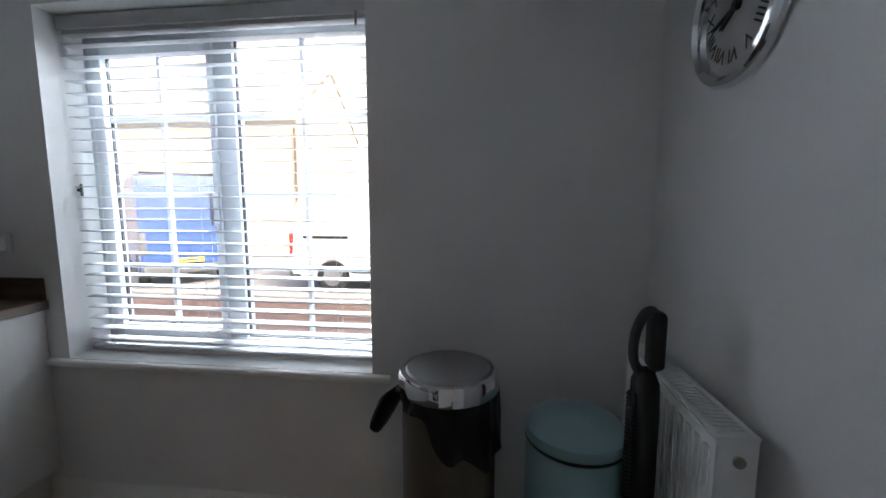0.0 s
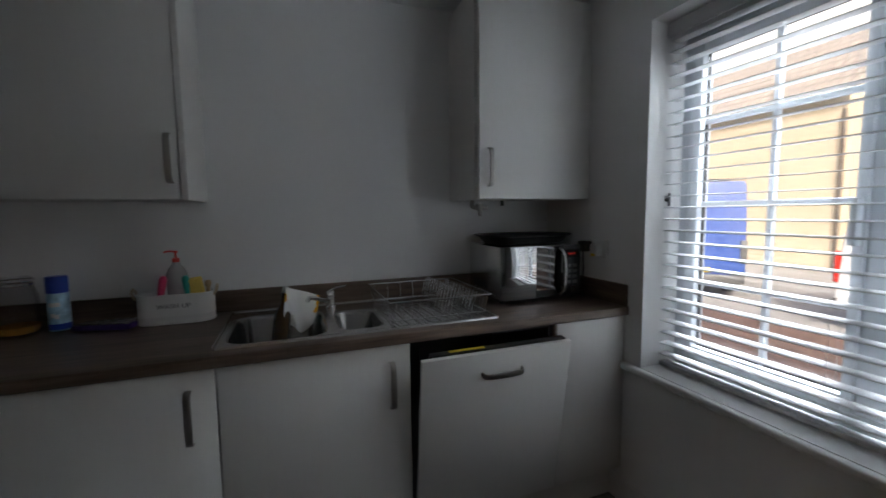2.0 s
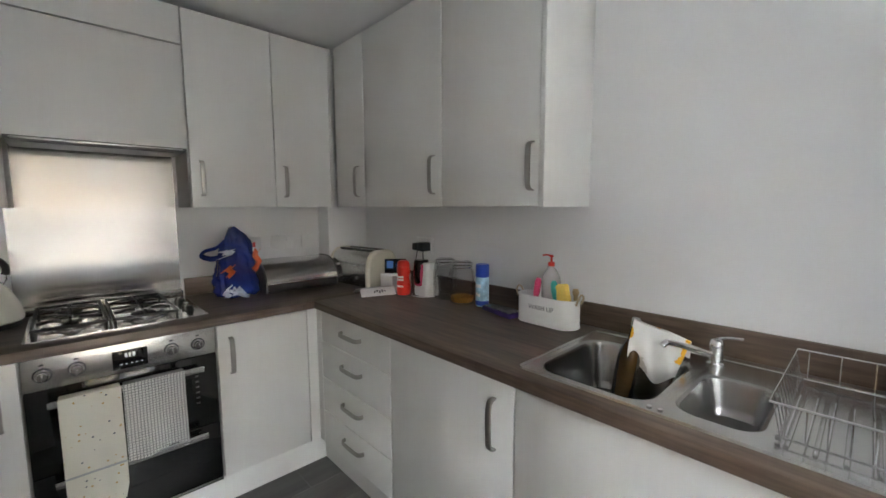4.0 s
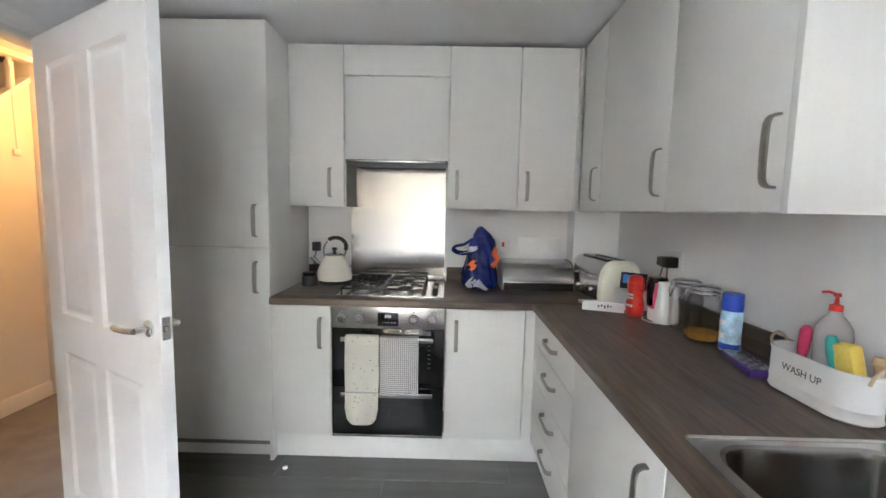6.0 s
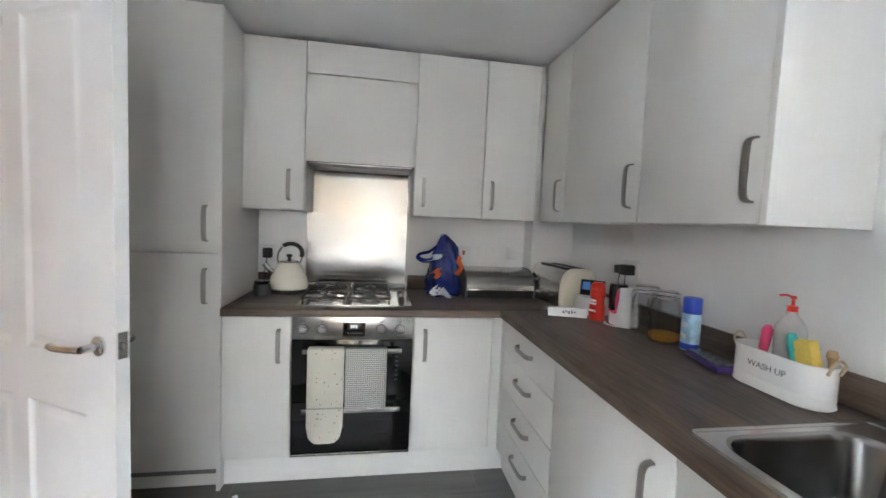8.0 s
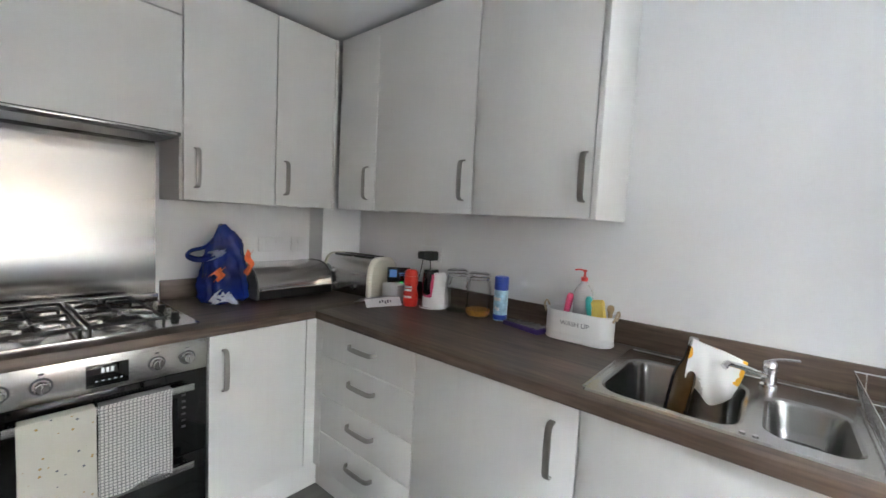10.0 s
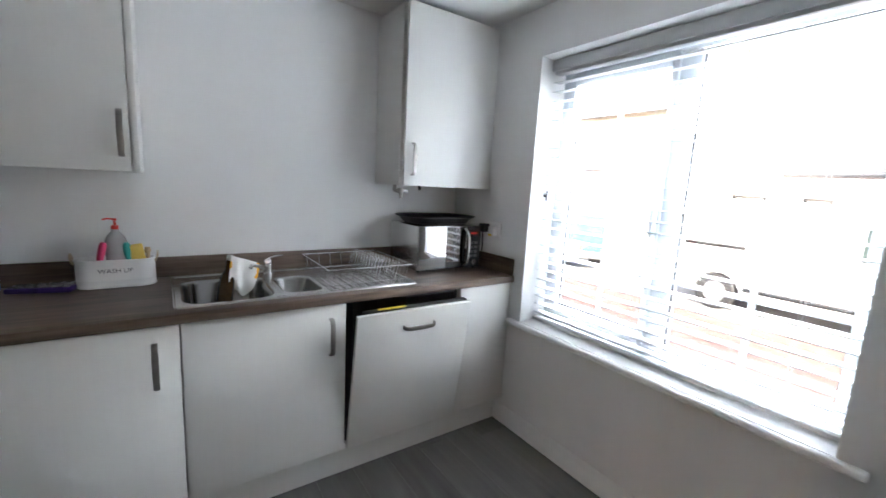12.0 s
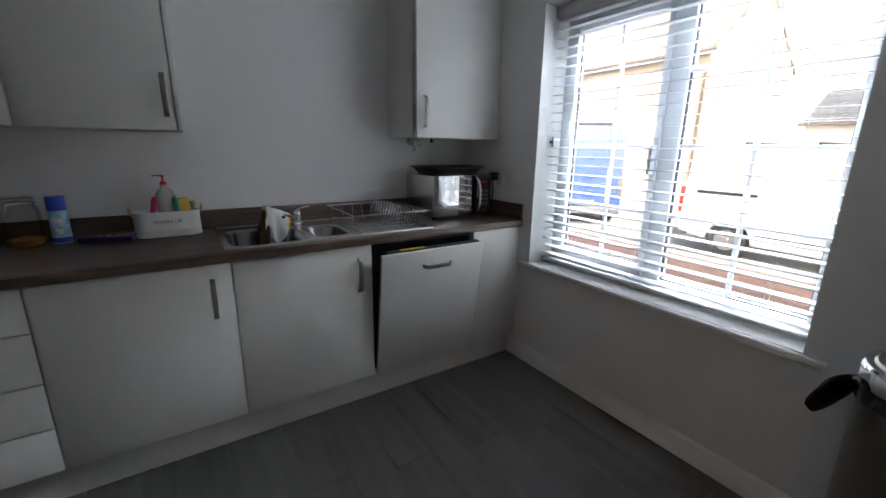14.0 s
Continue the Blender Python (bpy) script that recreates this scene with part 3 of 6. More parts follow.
# sink wall
base_unit(west(1.248), 0.598, "off-white four-drawer base unit with bow handles", [(0.7055, Z1, "h", 0.3), (0.514, 0.7055, "h", 0.3), (0.335, 0.514, "h", 0.3), (Z0, 0.335, "h", 0.3)])
base_unit(west(1.866), 0.618, "off-white base cupboard under the worktop, one door", [(Z0, Z1, "v", 0.075)])
base_unit(west(2.484), 0.618, "off-white base cupboard under the sink, one door", [(Z0, Z1, "v", 0.07)], top=0.72)
base_unit(west(NORTH - 0.003), 0.362, "narrow off-white base cupboard against the window wall", [(Z0, Z1, "v", 0.335)])
b = B()
outline(b, [(0.582, 0.582), (0.65, 0.582), (0.65, 0.6), (0.6, 0.6), (0.6, 0.648), (0.582, 0.648)], Z0, Z1)
one("corner_post", b, UNIT, "off-white corner filler post between the base cupboards", "filler panel")
b = B()
box(b, 0.545 - 0.016, 0.545, 0.545, NORTH - 0.002, 0.001, 0.148)
one("plinth_board", b, UNIT, "white plinth board under the sink run", "plinth", "plinths")
one("plinth_board", bx(0.546, 1.99, 0.529, 0.545, 0.001, 0.148), UNIT, "white plinth board under the oven run", "plinth", "plinths")

# dishwasher with its door ajar
dw = thing("dishwasher", "integrated dishwasher, its white-fronted door standing ajar", "dishwasher", west(3.108))
b = B()
for lim in ((0.004, 0.02, 0.05, 0.575, 0.15, 0.866), (0.568, 0.584, 0.05, 0.575, 0.15, 0.866), (0.02, 0.568, 0.05, 0.066, 0.15, 0.866), (0.02, 0.568, 0.066, 0.575, 0.85, 0.866), (0.02, 0.568, 0.066, 0.575, 0.15, 0.17)):
    box(b, *lim)
part("tub", b, BLACK, dw)
b = B()
for i in range(9):
    tube(b, [(0.06 + i * 0.055, 0.1, 0.62), (0.06 + i * 0.055, 0.5, 0.62)], 0.0022, 6)
    tube(b, [(0.06 + i * 0.055, 0.5, 0.62), (0.06 + i * 0.055, 0.5, 0.7)], 0.0022, 6)
part("upper_rack", b, STEEL, dw)
tilt = Matrix.Translation((0, 0.598, Z0)) @ Matrix.Rotation(radians(-8.3), 4, "X") @ Matrix.Translation((0, -0.598, -Z0))
d = part("door", bx(0.0, 0.612, 0.58, 0.6, Z0, 0.834, 0.0018, m=tilt), UNIT, dw, "white door front tilted open at the top")
part("inner_door", bx(0.012, 0.572, 0.548, 0.5795, Z0 + 0.02, 0.838, 0.004, m=tilt), BLACK, d, "black inner door edge")
part("handle", bar_handle(HL, tilt @ pose(0.3, 0.6, 0.752, 0, 90, 0)), NICKEL, d, "brushed nickel bow handle")
part("yellow_label", bx(0.36, 0.5, 0.553, 0.568, 0.8382, 0.839, m=tilt), PLATE, d, "yellow energy label strip")
for i in range(4):
    part("door_clip", lathe(B(), [(0.008, 0), (0.008, 0.004)], 10, tilt @ pose(0.572, 0.56, 0.78 - i * 0.04, 0, 90, 0)), GREY_PL, d)

# worktops and upstands
b = B()
SK = (0.06, 0.567, 1.848, 2.868)
HX0, HX1, HY0, HY1 = 0.105, 0.55, 1.865, 2.44
box(b, 0.002, HX1, 0.62, HY0, 0.872, 0.91)
box(b, 0.002, HX1, HY1, NORTH - 0.002, 0.872, 0.91)
box(b, 0.002, HX0, HY0, HY1, 0.872, 0.91)
wks = thing("worktop_sink_run", "brown wood-effect laminate worktop along the sink wall", "worktop")
part("top", b, TOP_Y, wks)
b = B()
nose = [(HX1, 0.872), (0.617, 0.872), (0.62, 0.875), (0.62, 0.904), (0.618, 0.908), (0.613, 0.91), (HX1, 0.91)]
loft(b, [[(x, y, z) for x, z in nose] for y in (0.62, NORTH - 0.002)])
part("rounded_front_edge", b, TOP_Y, wks)
wko = thing("worktop_oven_run", "brown wood-effect laminate worktop along the oven wall", "worktop")
part("top", bx(0.002, 1.989, 0.002, 0.5, 0.872, 0.91), TOP_X, wko)
b = B()
loft(b, [[(x, y, z) for y, z in [(0.5, 0.872), (0.616, 0.872), (0.6195, 0.875), (0.6195, 0.904), (0.617, 0.908), (0.612, 0.91), (0.5, 0.91)]] for x in (0.002, 1.989)])
part("rounded_front_edge", b, TOP_X, wko)
one("upstand", bx(0.001, 0.016, 0.146, NORTH - 0.002, 0.9105, 1.005, 0.002), TOP_Y, "brown wood-effect upstand behind the sink", "upstand", "upstands")
one("upstand", bx(0.281, 1.07, 0.001, 0.016, 0.9105, 1.005, 0.002), TOP_X, "brown wood-effect upstand behind the bread bin", "upstand", "upstands")
one("upstand", bx(1.71, 1.988, 0.001, 0.016, 0.9105, 1.005, 0.002), TOP_X, "brown wood-effect upstand behind the kettle", "upstand", "upstands")
one("upstand", bx(0.017, 0.612, NORTH - 0.017, NORTH - 0.002, 0.9105, 1.005, 0.002), TOP_X, "brown wood-effect upstand on the window wall", "upstand", "upstands")

# wall units
def wall_unit(m, w, label, depth, hpos, z0=1.387, z1=2.297, ends=()):
    t = thing("wall_cabinet", label, "cabinet", m, "wall cabinets")
    part("body", bx(0.0005, w - 0.0005, 0.003, depth - 0.05, z0 + 0.002, z1 - 0.001), CARCASS, t)
    d = part("door", door_bm(0, w, depth, z0, z1), UNIT, t)
    if hpos is not None:
        vhandle(hpos, depth, z0 + 0.14, d)
    return t


UO, UW = 0.322, 0.322
wall_unit(pose(1.672, 0, 0), 0.318, "narrow off-white wall cupboard beside the hood", UO, 0.08)
wall_unit(pose(0.671, 0, 0), 0.399, "off-white wall cupboard above the carrier bag", UO, 0.35)
wall_unit(pose(0.345, 0, 0), 0.326, "narrow off-white wall cupboard in the corner", UO, 0.275)
wall_unit(west(0.652), 0.307, "off-white corner wall cupboard with a bow handle", UW, 0.06)
wall_unit(west(1.26), 0.608, "wide off-white wall cupboard above the toaster", UW, 0.05)
wall_unit(west(1.751), 0.491, "off-white wall cupboard beside the bare wall", UW, 0.03)
one("end_panel", bx(0.002, UW + 0.004, 1.752, 1.772, 1.386, 2.298, 0.001), UNIT, "off-white end panel of the wall cupboards", "panel", "end panels")
one("corner_post", bx(0.324, 0.344, 0.3, UO, 1.387, 2.297, 0.001), UNIT, "off-white corner filler post between the wall cupboards", "filler panel")
wall_unit(west(NORTH - 0.003), 0.595, "off-white wall cupboard above the microwave", 0.352, 0.545)
hood = thing("cooker_hood_cabinet", "off-white panelled cupboard hiding the cooker hood", "cabinet", pose(1.07, 0, 0))
part("body", bx(0.001, 0.601, 0.003, UO - 0.05, 1.668, 2.296), CARCASS, hood)
part("top_panel", door_bm(0, 0.602, UO, 2.128, 2.297), UNIT, hood)
part("flap", door_bm(0, 0.602, UO, 1.66, 2.126), UNIT, hood)
h = part("hood_underside", bx(0.006, 0.596, 0.02, UO - 0.006, 1.648, 1.667, 0.003), GREY_PL, hood, "dark steel underside of the hood")
b = B()
box(b, 0.02, 0.58, UO - 0.012, UO - 0.004, 1.65, 1.659, 0.002)
part("visor", b, STEEL, hood, "slim steel visor strip")
b = B()
box(b, 0.05, 0.55, 0.06, 0.27, 1.6445, 1.648)
part("grease_filter", b, GREY_PL, hood)

# tall unit
tall = thing("tall_cabinet", "tall off-white fridge-freezer housing, two doors", "cabinet", pose(1.991, 0, 0))
part("side_panel", bx(0, 0.018, 0.003, 0.598, 0.001, 2.298, 0.001), UNIT, tall)
part("body", bx(0.0185, 0.6, 0.003, 0.54, 0.1, 2.297), CARCASS, tall)
d = part("upper_door", door_bm(0.0, 0.6, 0.6, 1.168, 2.298), UNIT, tall)
vhandle(0.068, 0.6, 1.307, d)
d = part("lower_door", door_bm(0.0, 0.6, 0.6, 0.112, 1.165), UNIT, tall)
vhandle(0.068, 0.6, 1.012, d)
g = part("vent_grille", bx(0.018, 0.6, 0.57, 0.585, 0.085, 0.11), GREY_PL, tall, "dark slotted ventilation grille")
b = B()
for i in range(40):
    box(b, 0.02 + i * 0.0145, 0.024 + i * 0.0145, 0.585, 0.588, 0.087, 0.108)
part("grille_bars", b, NICKEL, g)
part("plinth", bx(0.001, 0.6, 0.529, 0.545, 0.001, 0.084), UNIT, tall)
part("plinth_shelf", bx(0.001, 0.6, 0.5455, 0.57, 0.078, 0.084), UNIT, tall)

# ---- oven ----
oven = thing("double_oven", "built-under stainless and black glass double oven", "oven", pose(1.0705, 0, 0))
W = 0.6
part("body", bx(0.006, W - 0.006, 0.05, 0.575, Z0, Z1), BLACK, oven)
panel = part("control_panel", bx(0.003, W - 0.003, 0.575, 0.6, 0.752, Z1, 0.003), STEEL, oven, "brushed steel control panel")
for u in (0.07, 0.165, 0.455, 0.545):
    b = B()
    lathe(b, [(0.021, 0), (0.021, 0.004), (0.017, 0.006), (0.0165, 0.024), (0.014, 0.027)], 24, pose(u, 0.6, 0.806, -90, 0, 0))
    box(b, u - 0.002, u + 0.002, 0.62, 0.629, 0.79, 0.822, 0.001)
    kn = part("knob", b, CHROME, panel, "round steel control knob")
    part("dial_ring", lathe(B(), [(0.026, 0.0), (0.026, 0.0012), (0.022, 0.0012)], 24, pose(u, 0.6, 0.806, -90, 0, 0)), INK, kn)
    part("dial_mark", bx(u - 0.006, u + 0.006, 0.5995, 0.6006, 0.84, 0.846), INK, panel)
clk = part("display", bx(0.245, 0.355, 0.599, 0.6025, 0.768, 0.84, 0.001), BLACK_GLASS, panel, "black display window")
b = B()
for i, u in enumerate((0.285, 0.297, 0.309)):
    box(b, u, u + 0.008, 0.6025, 0.603, 0.812, 0.828)
part("digits", b, OVEN_LED, clk)
b = B()
for i in range(5):
    box(b, 0.262 + i * 0.016, 0.268 + i * 0.016, 0.6025, 0.603, 0.785, 0.788)
part("display_mark", b, OVEN_LED, clk)
for z0, z1, hz, nm in ((0.435, 0.75, 0.705, "upper_door"), (0.168, 0.432, 0.408, "lower_door")):
    d = part(nm, bx(0.003, W - 0.003, 0.572, 0.598, z0, z1, 0.002), BLACK_GLASS, oven, "black glass oven door")
    b = B()
    box(b, 0.06, W - 0.06, 0.634, 0.645, hz - 0.013, hz + 0.013, 0.002)
    for u in (0.075, W - 0.085):
        box(b, u, u + 0.012, 0.597, 0.635, hz - 0.009, hz + 0.009, 0.001)
    part("handle", b, STEEL, d, "flat steel bar handle")
    if nm == "upper_door":
        b = B()
        for i in range(6):
            box(b, 0.075, 0.088, 0.598, 0.5985, 0.66 - i * 0.024, 0.668 - i * 0.024)
        part("printed_mark", b, GREY_PL, d)
    part("door_window", bx(0.1, W - 0.1, 0.598, 0.5988, z0 + 0.04, z1 - (0.09 if z1 > 0.5 else 0.06)), BLACK_GLASS, d)
part("bottom_trim", bx(0.003, W - 0.003, 0.575, 0.6, Z0 - 0.002, 0.167, 0.002), STEEL, oven)

# ---- hob ----
hob = thing("gas_hob", "stainless four-burner gas hob with black pan supports", "hob", pose(1.08, 0.055, 0.9102))
b = B()
outline(b, [(x + 0.29, y + 0.25) for x, y in oval(0.58, 0.5, 0.015)], 0.0, 0.008, 0.003)
part("hob_plate", b, HOB_STEEL, hob)
for u, v, r in ((0.22, 0.13, 0.036), (0.45, 0.13, 0.046), (0.22, 0.37, 0.05), (0.45, 0.37, 0.03)):
    b = B()
    lathe(b, [(r + 0.022, 0.0078), (r + 0.02, 0.012), (r, 0.013), (r, 0.022), (r - 0.006, 0.024)], 28, pose(u, v, 0))
    bn = part("burner", b, STEEL, hob)
    b = B()
    lathe(b, [(r - 0.008, 0.024), (r - 0.006, 0.029), (r - 0.012, 0.032)], 24, pose(u, v, 0))
    part("burner_cap", b, IRON, bn)
for u0, u1 in ((0.105, 0.335), (0.336, 0.565)):
    b = B()
    loop = [(u0 + 0.01, 0.02, 0.04), (u1 - 0.01, 0.02, 0.04), (u1 - 0.01, 0.48, 0.04), (u0 + 0.01, 0.48, 0.04)]
    tube(b, loop, 0.0065, 6, closed=True)
    for v in (0.13, 0.37):
        um = (u0 + u1) / 2
        for du, dv in ((1, 0), (-1, 0), (0, 1), (0, -1)):
            e = 0.095 if du else 0.11
            tube(b, [(um + du * 0.028, v + dv * 0.028, 0.046), (um + du * 0.06, v + dv * 0.06, 0.047), (um + du * e, v + dv * e, 0.04)], 0.0065, 6)
    tube(b, [(u0 + 0.01, 0.25, 0.04), (u1 - 0.01, 0.25, 0.04)], 0.005, 6)
    for u, v in ((u0 + 0.012, 0.022), (u1 - 0.012, 0.022), (u1 - 0.012, 0.478), (u0 + 0.012, 0.478)):
        tube(b, [(u, v, 0.0075), (u, v, 0.04)], 0.005, 6)
    part("pan_support", b, IRON, hob, "black cast iron pan support")
for i in range(4):
    b = B()
    lathe(b, [(0.018, 0.0078), (0.018, 0.012), (0.0145, 0.014), (0.0135, 0.03), (0.011, 0.032)], 20, pose(0.05, 0.12 + i * 0.085, 0))
    part("knob", b, BLACK if i % 2 else STEEL, hob, "round hob control knob")
b = B()
box(b, -0.311, 0.311, 5.0015, 5.006, 0.935, 1.66)
one("splashback", b, STEEL_V, "brushed stainless steel splashback behind the hob", "splashback", m=pose(1.396, -5, 0))
b = B()
box(b, 1.08, 1.7, 0.006, 0.03, 0.911, 0.95, 0.004)
one("splashback_rail", b, STEEL, "low stainless rail at the foot of the splashback", "rail")

# ---- oven cloths ----
def hang(u0, u1, zb_front, fr, y0):
    def fn(u, v):
        x = u0 + (u1 - u0) * u
        zz = zb_front(u) + (0.722 - zb_front(u)) * v
        return (x, y0 + 0.004 * math.sin(u * 9 + fr) * (1 - v) + 0.003 * math.sin(v * 7 + u * 3), zz)
    return fn


def glove_zb(u):
    e = abs(u - 0.5) * 2
    return 0.25 + 0.09 * (1 - math.sqrt(max(0, 1 - e ** 3)))


b = B()
sheet(b, 16, 24, hang(1.41, 1.584, glove_zb, 0.4, 0.659), 0.009)
box(b, 1.413, 1.581, 0.628, 0.672, 0.7215, 0.729, 0.003)
sheet(b, 6, 8, lambda u, v: (1.415 + 0.163 * u, 0.6255 + 0.001 * math.sin(7 * u), 0.56 + 0.165 * v), 0.004)
gl = one("oven_glove", b, GLOVE, "pale spotted cotton double oven glove over the oven handle", "oven glove")
b = B()
box(b, 1.412, 1.583, 0.6655, 0.6685, 0.428, 0.436, 0.001)
part("binding", b, mat("grey_binding", (0.36, 0.37, 0.37), 0.9), gl)
b = B()
sheet(b, 14, 18, hang(1.205, 1.405, lambda u: 0.415 + 0.02 * (1 - u) * math.sin(u * 5), 2.0, 0.655), 0.006)
box(b, 1.207, 1.403, 0.629, 0.668, 0.7205, 0.727, 0.003)
sheet(b, 6, 8, lambda u, v: (1.21 + 0.19 * u, 0.6265 + 0.001 * math.sin(9 * u), 0.5 + 0.224 * v), 0.003)
one("tea_towel", b, CHECK, "grey-white checked tea towel over the oven handle", "tea towel")

# ---- sink ----
sink = thing("sink", "stainless one-and-a-half bowl sink with ribbed drainer", "sink", pose(0, 0, 0.91))
SX = (SK[0] + SK[1]) / 2
SY = (SK[2] + SK[3]) / 2
def ring(cx, cy, w, d, r, z, n=6):
    return [(cx + x, cy + y, z) for x, y in oval(w, d, r, n)]


bowls = ((0.345, 2.045, 0.385, 0.335, 0.075, 0.16), (0.362, 2.334, 0.3, 0.175, 0.055, 0.1))
b = B()
x0, x1, y0, y1 = SK
def plate_with_holes(b, lim, holes, z):
    """A flat sheet with rounded holes, bridged row by row."""
    e = bmesh.new()
    loops = [[(lim[0], lim[2]), (lim[1], lim[2]), (lim[1], lim[3]), (lim[0], lim[3])]] + holes
    edges = []
    for lp in loops:
        vs = [e.verts.new((x, y, z)) for x, y in lp]
        edges += [e.edges.new((vs[i], vs[(i + 1) % len(vs)])) for i in range(len(vs))]
    bmesh.ops.triangle_fill(e, edges=edges, use_beauty=True, normal=(0, 0, 1))
    return merge(b, e)


holes = [[(c[0] + x, c[1] + y) for x, y in oval(c[2], c[3], c[4])] for c in bowls]
plate_with_holes(b, (x0 + 0.006, x1 - 0.006, y0 + 0.006, y1 - 0.006), holes, 0.004)
loft(b, [ring(SX, SY, x1 - x0, y1 - y0, 0.02, 0.0005), ring(SX, SY, x1 - x0 - 0.004, y1 - y0 - 0.004, 0.018, 0.007), ring(SX, SY, x1 - x0 - 0.014, y1 - y0 - 0.014, 0.014, 0.007), ring(SX, SY, x1 - x0 - 0.02, y1 - y0 - 0.02, 0.012, 0.0041)], cap0=False, cap1=False)
part("sink_top", b, SINK_STEEL, sink)
for i in range(9):
    y = 2.46 + i * 0.042
    part("drainer_rib", tube(B(), [(0.2, y, 0.0028), (0.24, y, 0.0045), (0.5, y, 0.0045), (0.52, y, 0.0028)], 0.0045, 8), SINK_STEEL, sink)
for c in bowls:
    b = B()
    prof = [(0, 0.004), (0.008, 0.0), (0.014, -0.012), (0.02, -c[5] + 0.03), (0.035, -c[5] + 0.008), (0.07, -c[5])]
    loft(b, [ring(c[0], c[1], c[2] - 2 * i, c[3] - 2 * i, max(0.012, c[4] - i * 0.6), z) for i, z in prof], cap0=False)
    bw = part("bowl", b, STEEL_BOWL_SHADE, sink)
    b = B()
    lathe(b, [(0.035, 0.0005), (0.034, 0.003), (0.022, 0.003), (0.02, 0.001)], 20, pose(c[0], c[1], -c[5]))
    part("waste", b, CHROME, bw)
b = B()
for dy in (-0.012, 0.012):
    lathe(b, [(0.006, 0.0), (0.006, 0.003)], 10, pose(0.54, 2.225 + dy, 0.004))
part("overflow_screw", b, CHROME, sink)

tap = thing("mixer_tap", "chrome single-lever kitchen mixer tap", "tap", pose(0.125, 2.252, 0.9145))
b = B()
lathe(b, [(0.025, 0.0), (0.025, 0.006), (0.019, 0.01), (0.0175, 0.046), (0.0195, 0.05), (0.0195, 0.066), (0.015, 0.073)], 24)
part("body", b, CHROME, tap)
b = B()
tube(b, [(0.01, -0.008, 0.03), (0.05, -0.035, 0.046), (0.1, -0.07, 0.066), (0.135, -0.095, 0.076), (0.146, -0.103, 0.066)], 0.0095, 12)
part("spout", b, CHROME, tap)
b = B()
tube(b, smooth_pts([(-0.004, -0.008, 0.07), (0.0, 0.008, 0.08), (0.004, 0.03, 0.088), (0.006, 0.066, 0.0925)]), 0.005, 10, flat=0.7)
part("lever", b, CHROME, tap)

# wire dish rack
rack = thing("dish_rack", "chrome wire dish rack standing on the drainer", "dish rack", pose(0, 0, 0.9195))
RX0, RX1, RY0, RY1, RH = 0.09, 0.52, 2.43, 2.85, 0.08
WIRE = 0.0013
b = B()
tube(b, [(RX0, RY0, RH), (RX1, RY0, RH), (RX1, RY1, RH), (RX0, RY1, RH)], 0.0025, 6, closed=True)
part("top_rim", b, CHROME, rack)
b = B()
tube(b, [(RX0 + 0.015, RY0 + 0.015, 0.006), (RX1 - 0.015, RY0 + 0.015, 0.006), (RX1 - 0.015, RY1 - 0.015, 0.006), (RX0 + 0.015, RY1 - 0.015, 0.006)], 0.0026, 6, closed=True)
part("bottom_rim", b, CHROME, rack)
for i in range(13):
    y = RY0 + 0.025 + i * (RY1 - RY0 - 0.05) / 12
    pts = [(RX0 + 0.015, y, 0.006), (RX1 - 0.015, y, 0.006), (RX1, y, RH)]
    part("cross_wire", tube(B(), pts if i % 2 else [(RX0, y, RH)] + pts, WIRE, 5), CHROME, rack)
for i in range(12):
    x = RX0 + 0.03 + i * (RX1 - RX0 - 0.06) / 11
    part("side_wire", tube(B(), [(x, RY0, RH), (x, RY0 + 0.015, 0.006)], WIRE, 5), CHROME, rack)
    part("side_wire", tube(B(), [(x, RY1, RH), (x, RY1 - 0.015, 0.006)], WIRE, 5), CHROME, rack)
for yy, lean, z1 in ((2.675, 0.03, 0.1), (2.765, 0.035, 0.078)):
    pts = []
    for i in range(11):
        x = RX0 + 0.035 + i * 0.0345
        pts += [(x + 0.0172 - 0.0155 * math.cos(k * math.pi / 6), yy + lean * math.sin(k * math.pi / 6), 0.009 + z1 * math.sin(k * math.pi / 6) ** 0.7) for k in range(7)]
    part("plate_divider", tube(B(), pts, 0.0017, 5), CHROME, rack)
for x, y in ((RX0 + 0.015, RY0 + 0.015), (RX1 - 0.015, RY0 + 0.015), (RX1 - 0.015, RY1 - 0.015), (RX0 + 0.015, RY1 - 0.015)):
    part("foot", lathe(B(), [(0.005, 0.0), (0.005, 0.008)], 8, pose(x, y, 0)), GREY_PL, rack)

# bottle and cloth propped in the sink
b = B()
lathe(b, [(0.03, 0.0), (0.033, 0.006), (0.033, 0.16), (0.029, 0.19), (0.014, 0.225), (0.0125, 0.27)], 20)
bt = one("brown_bottle", b, BROWN_BOTTLE, "dark brown bottle standing in the sink bowl", "bottle", m=pose(0.262, 2.03, 0.7545, -8, 0, 0))
b = B()
lathe(b, [(0.0135, 0.27), (0.0135, 0.29), (0.011, 0.294)], 14)
part("cap", b, STEEL, bt)
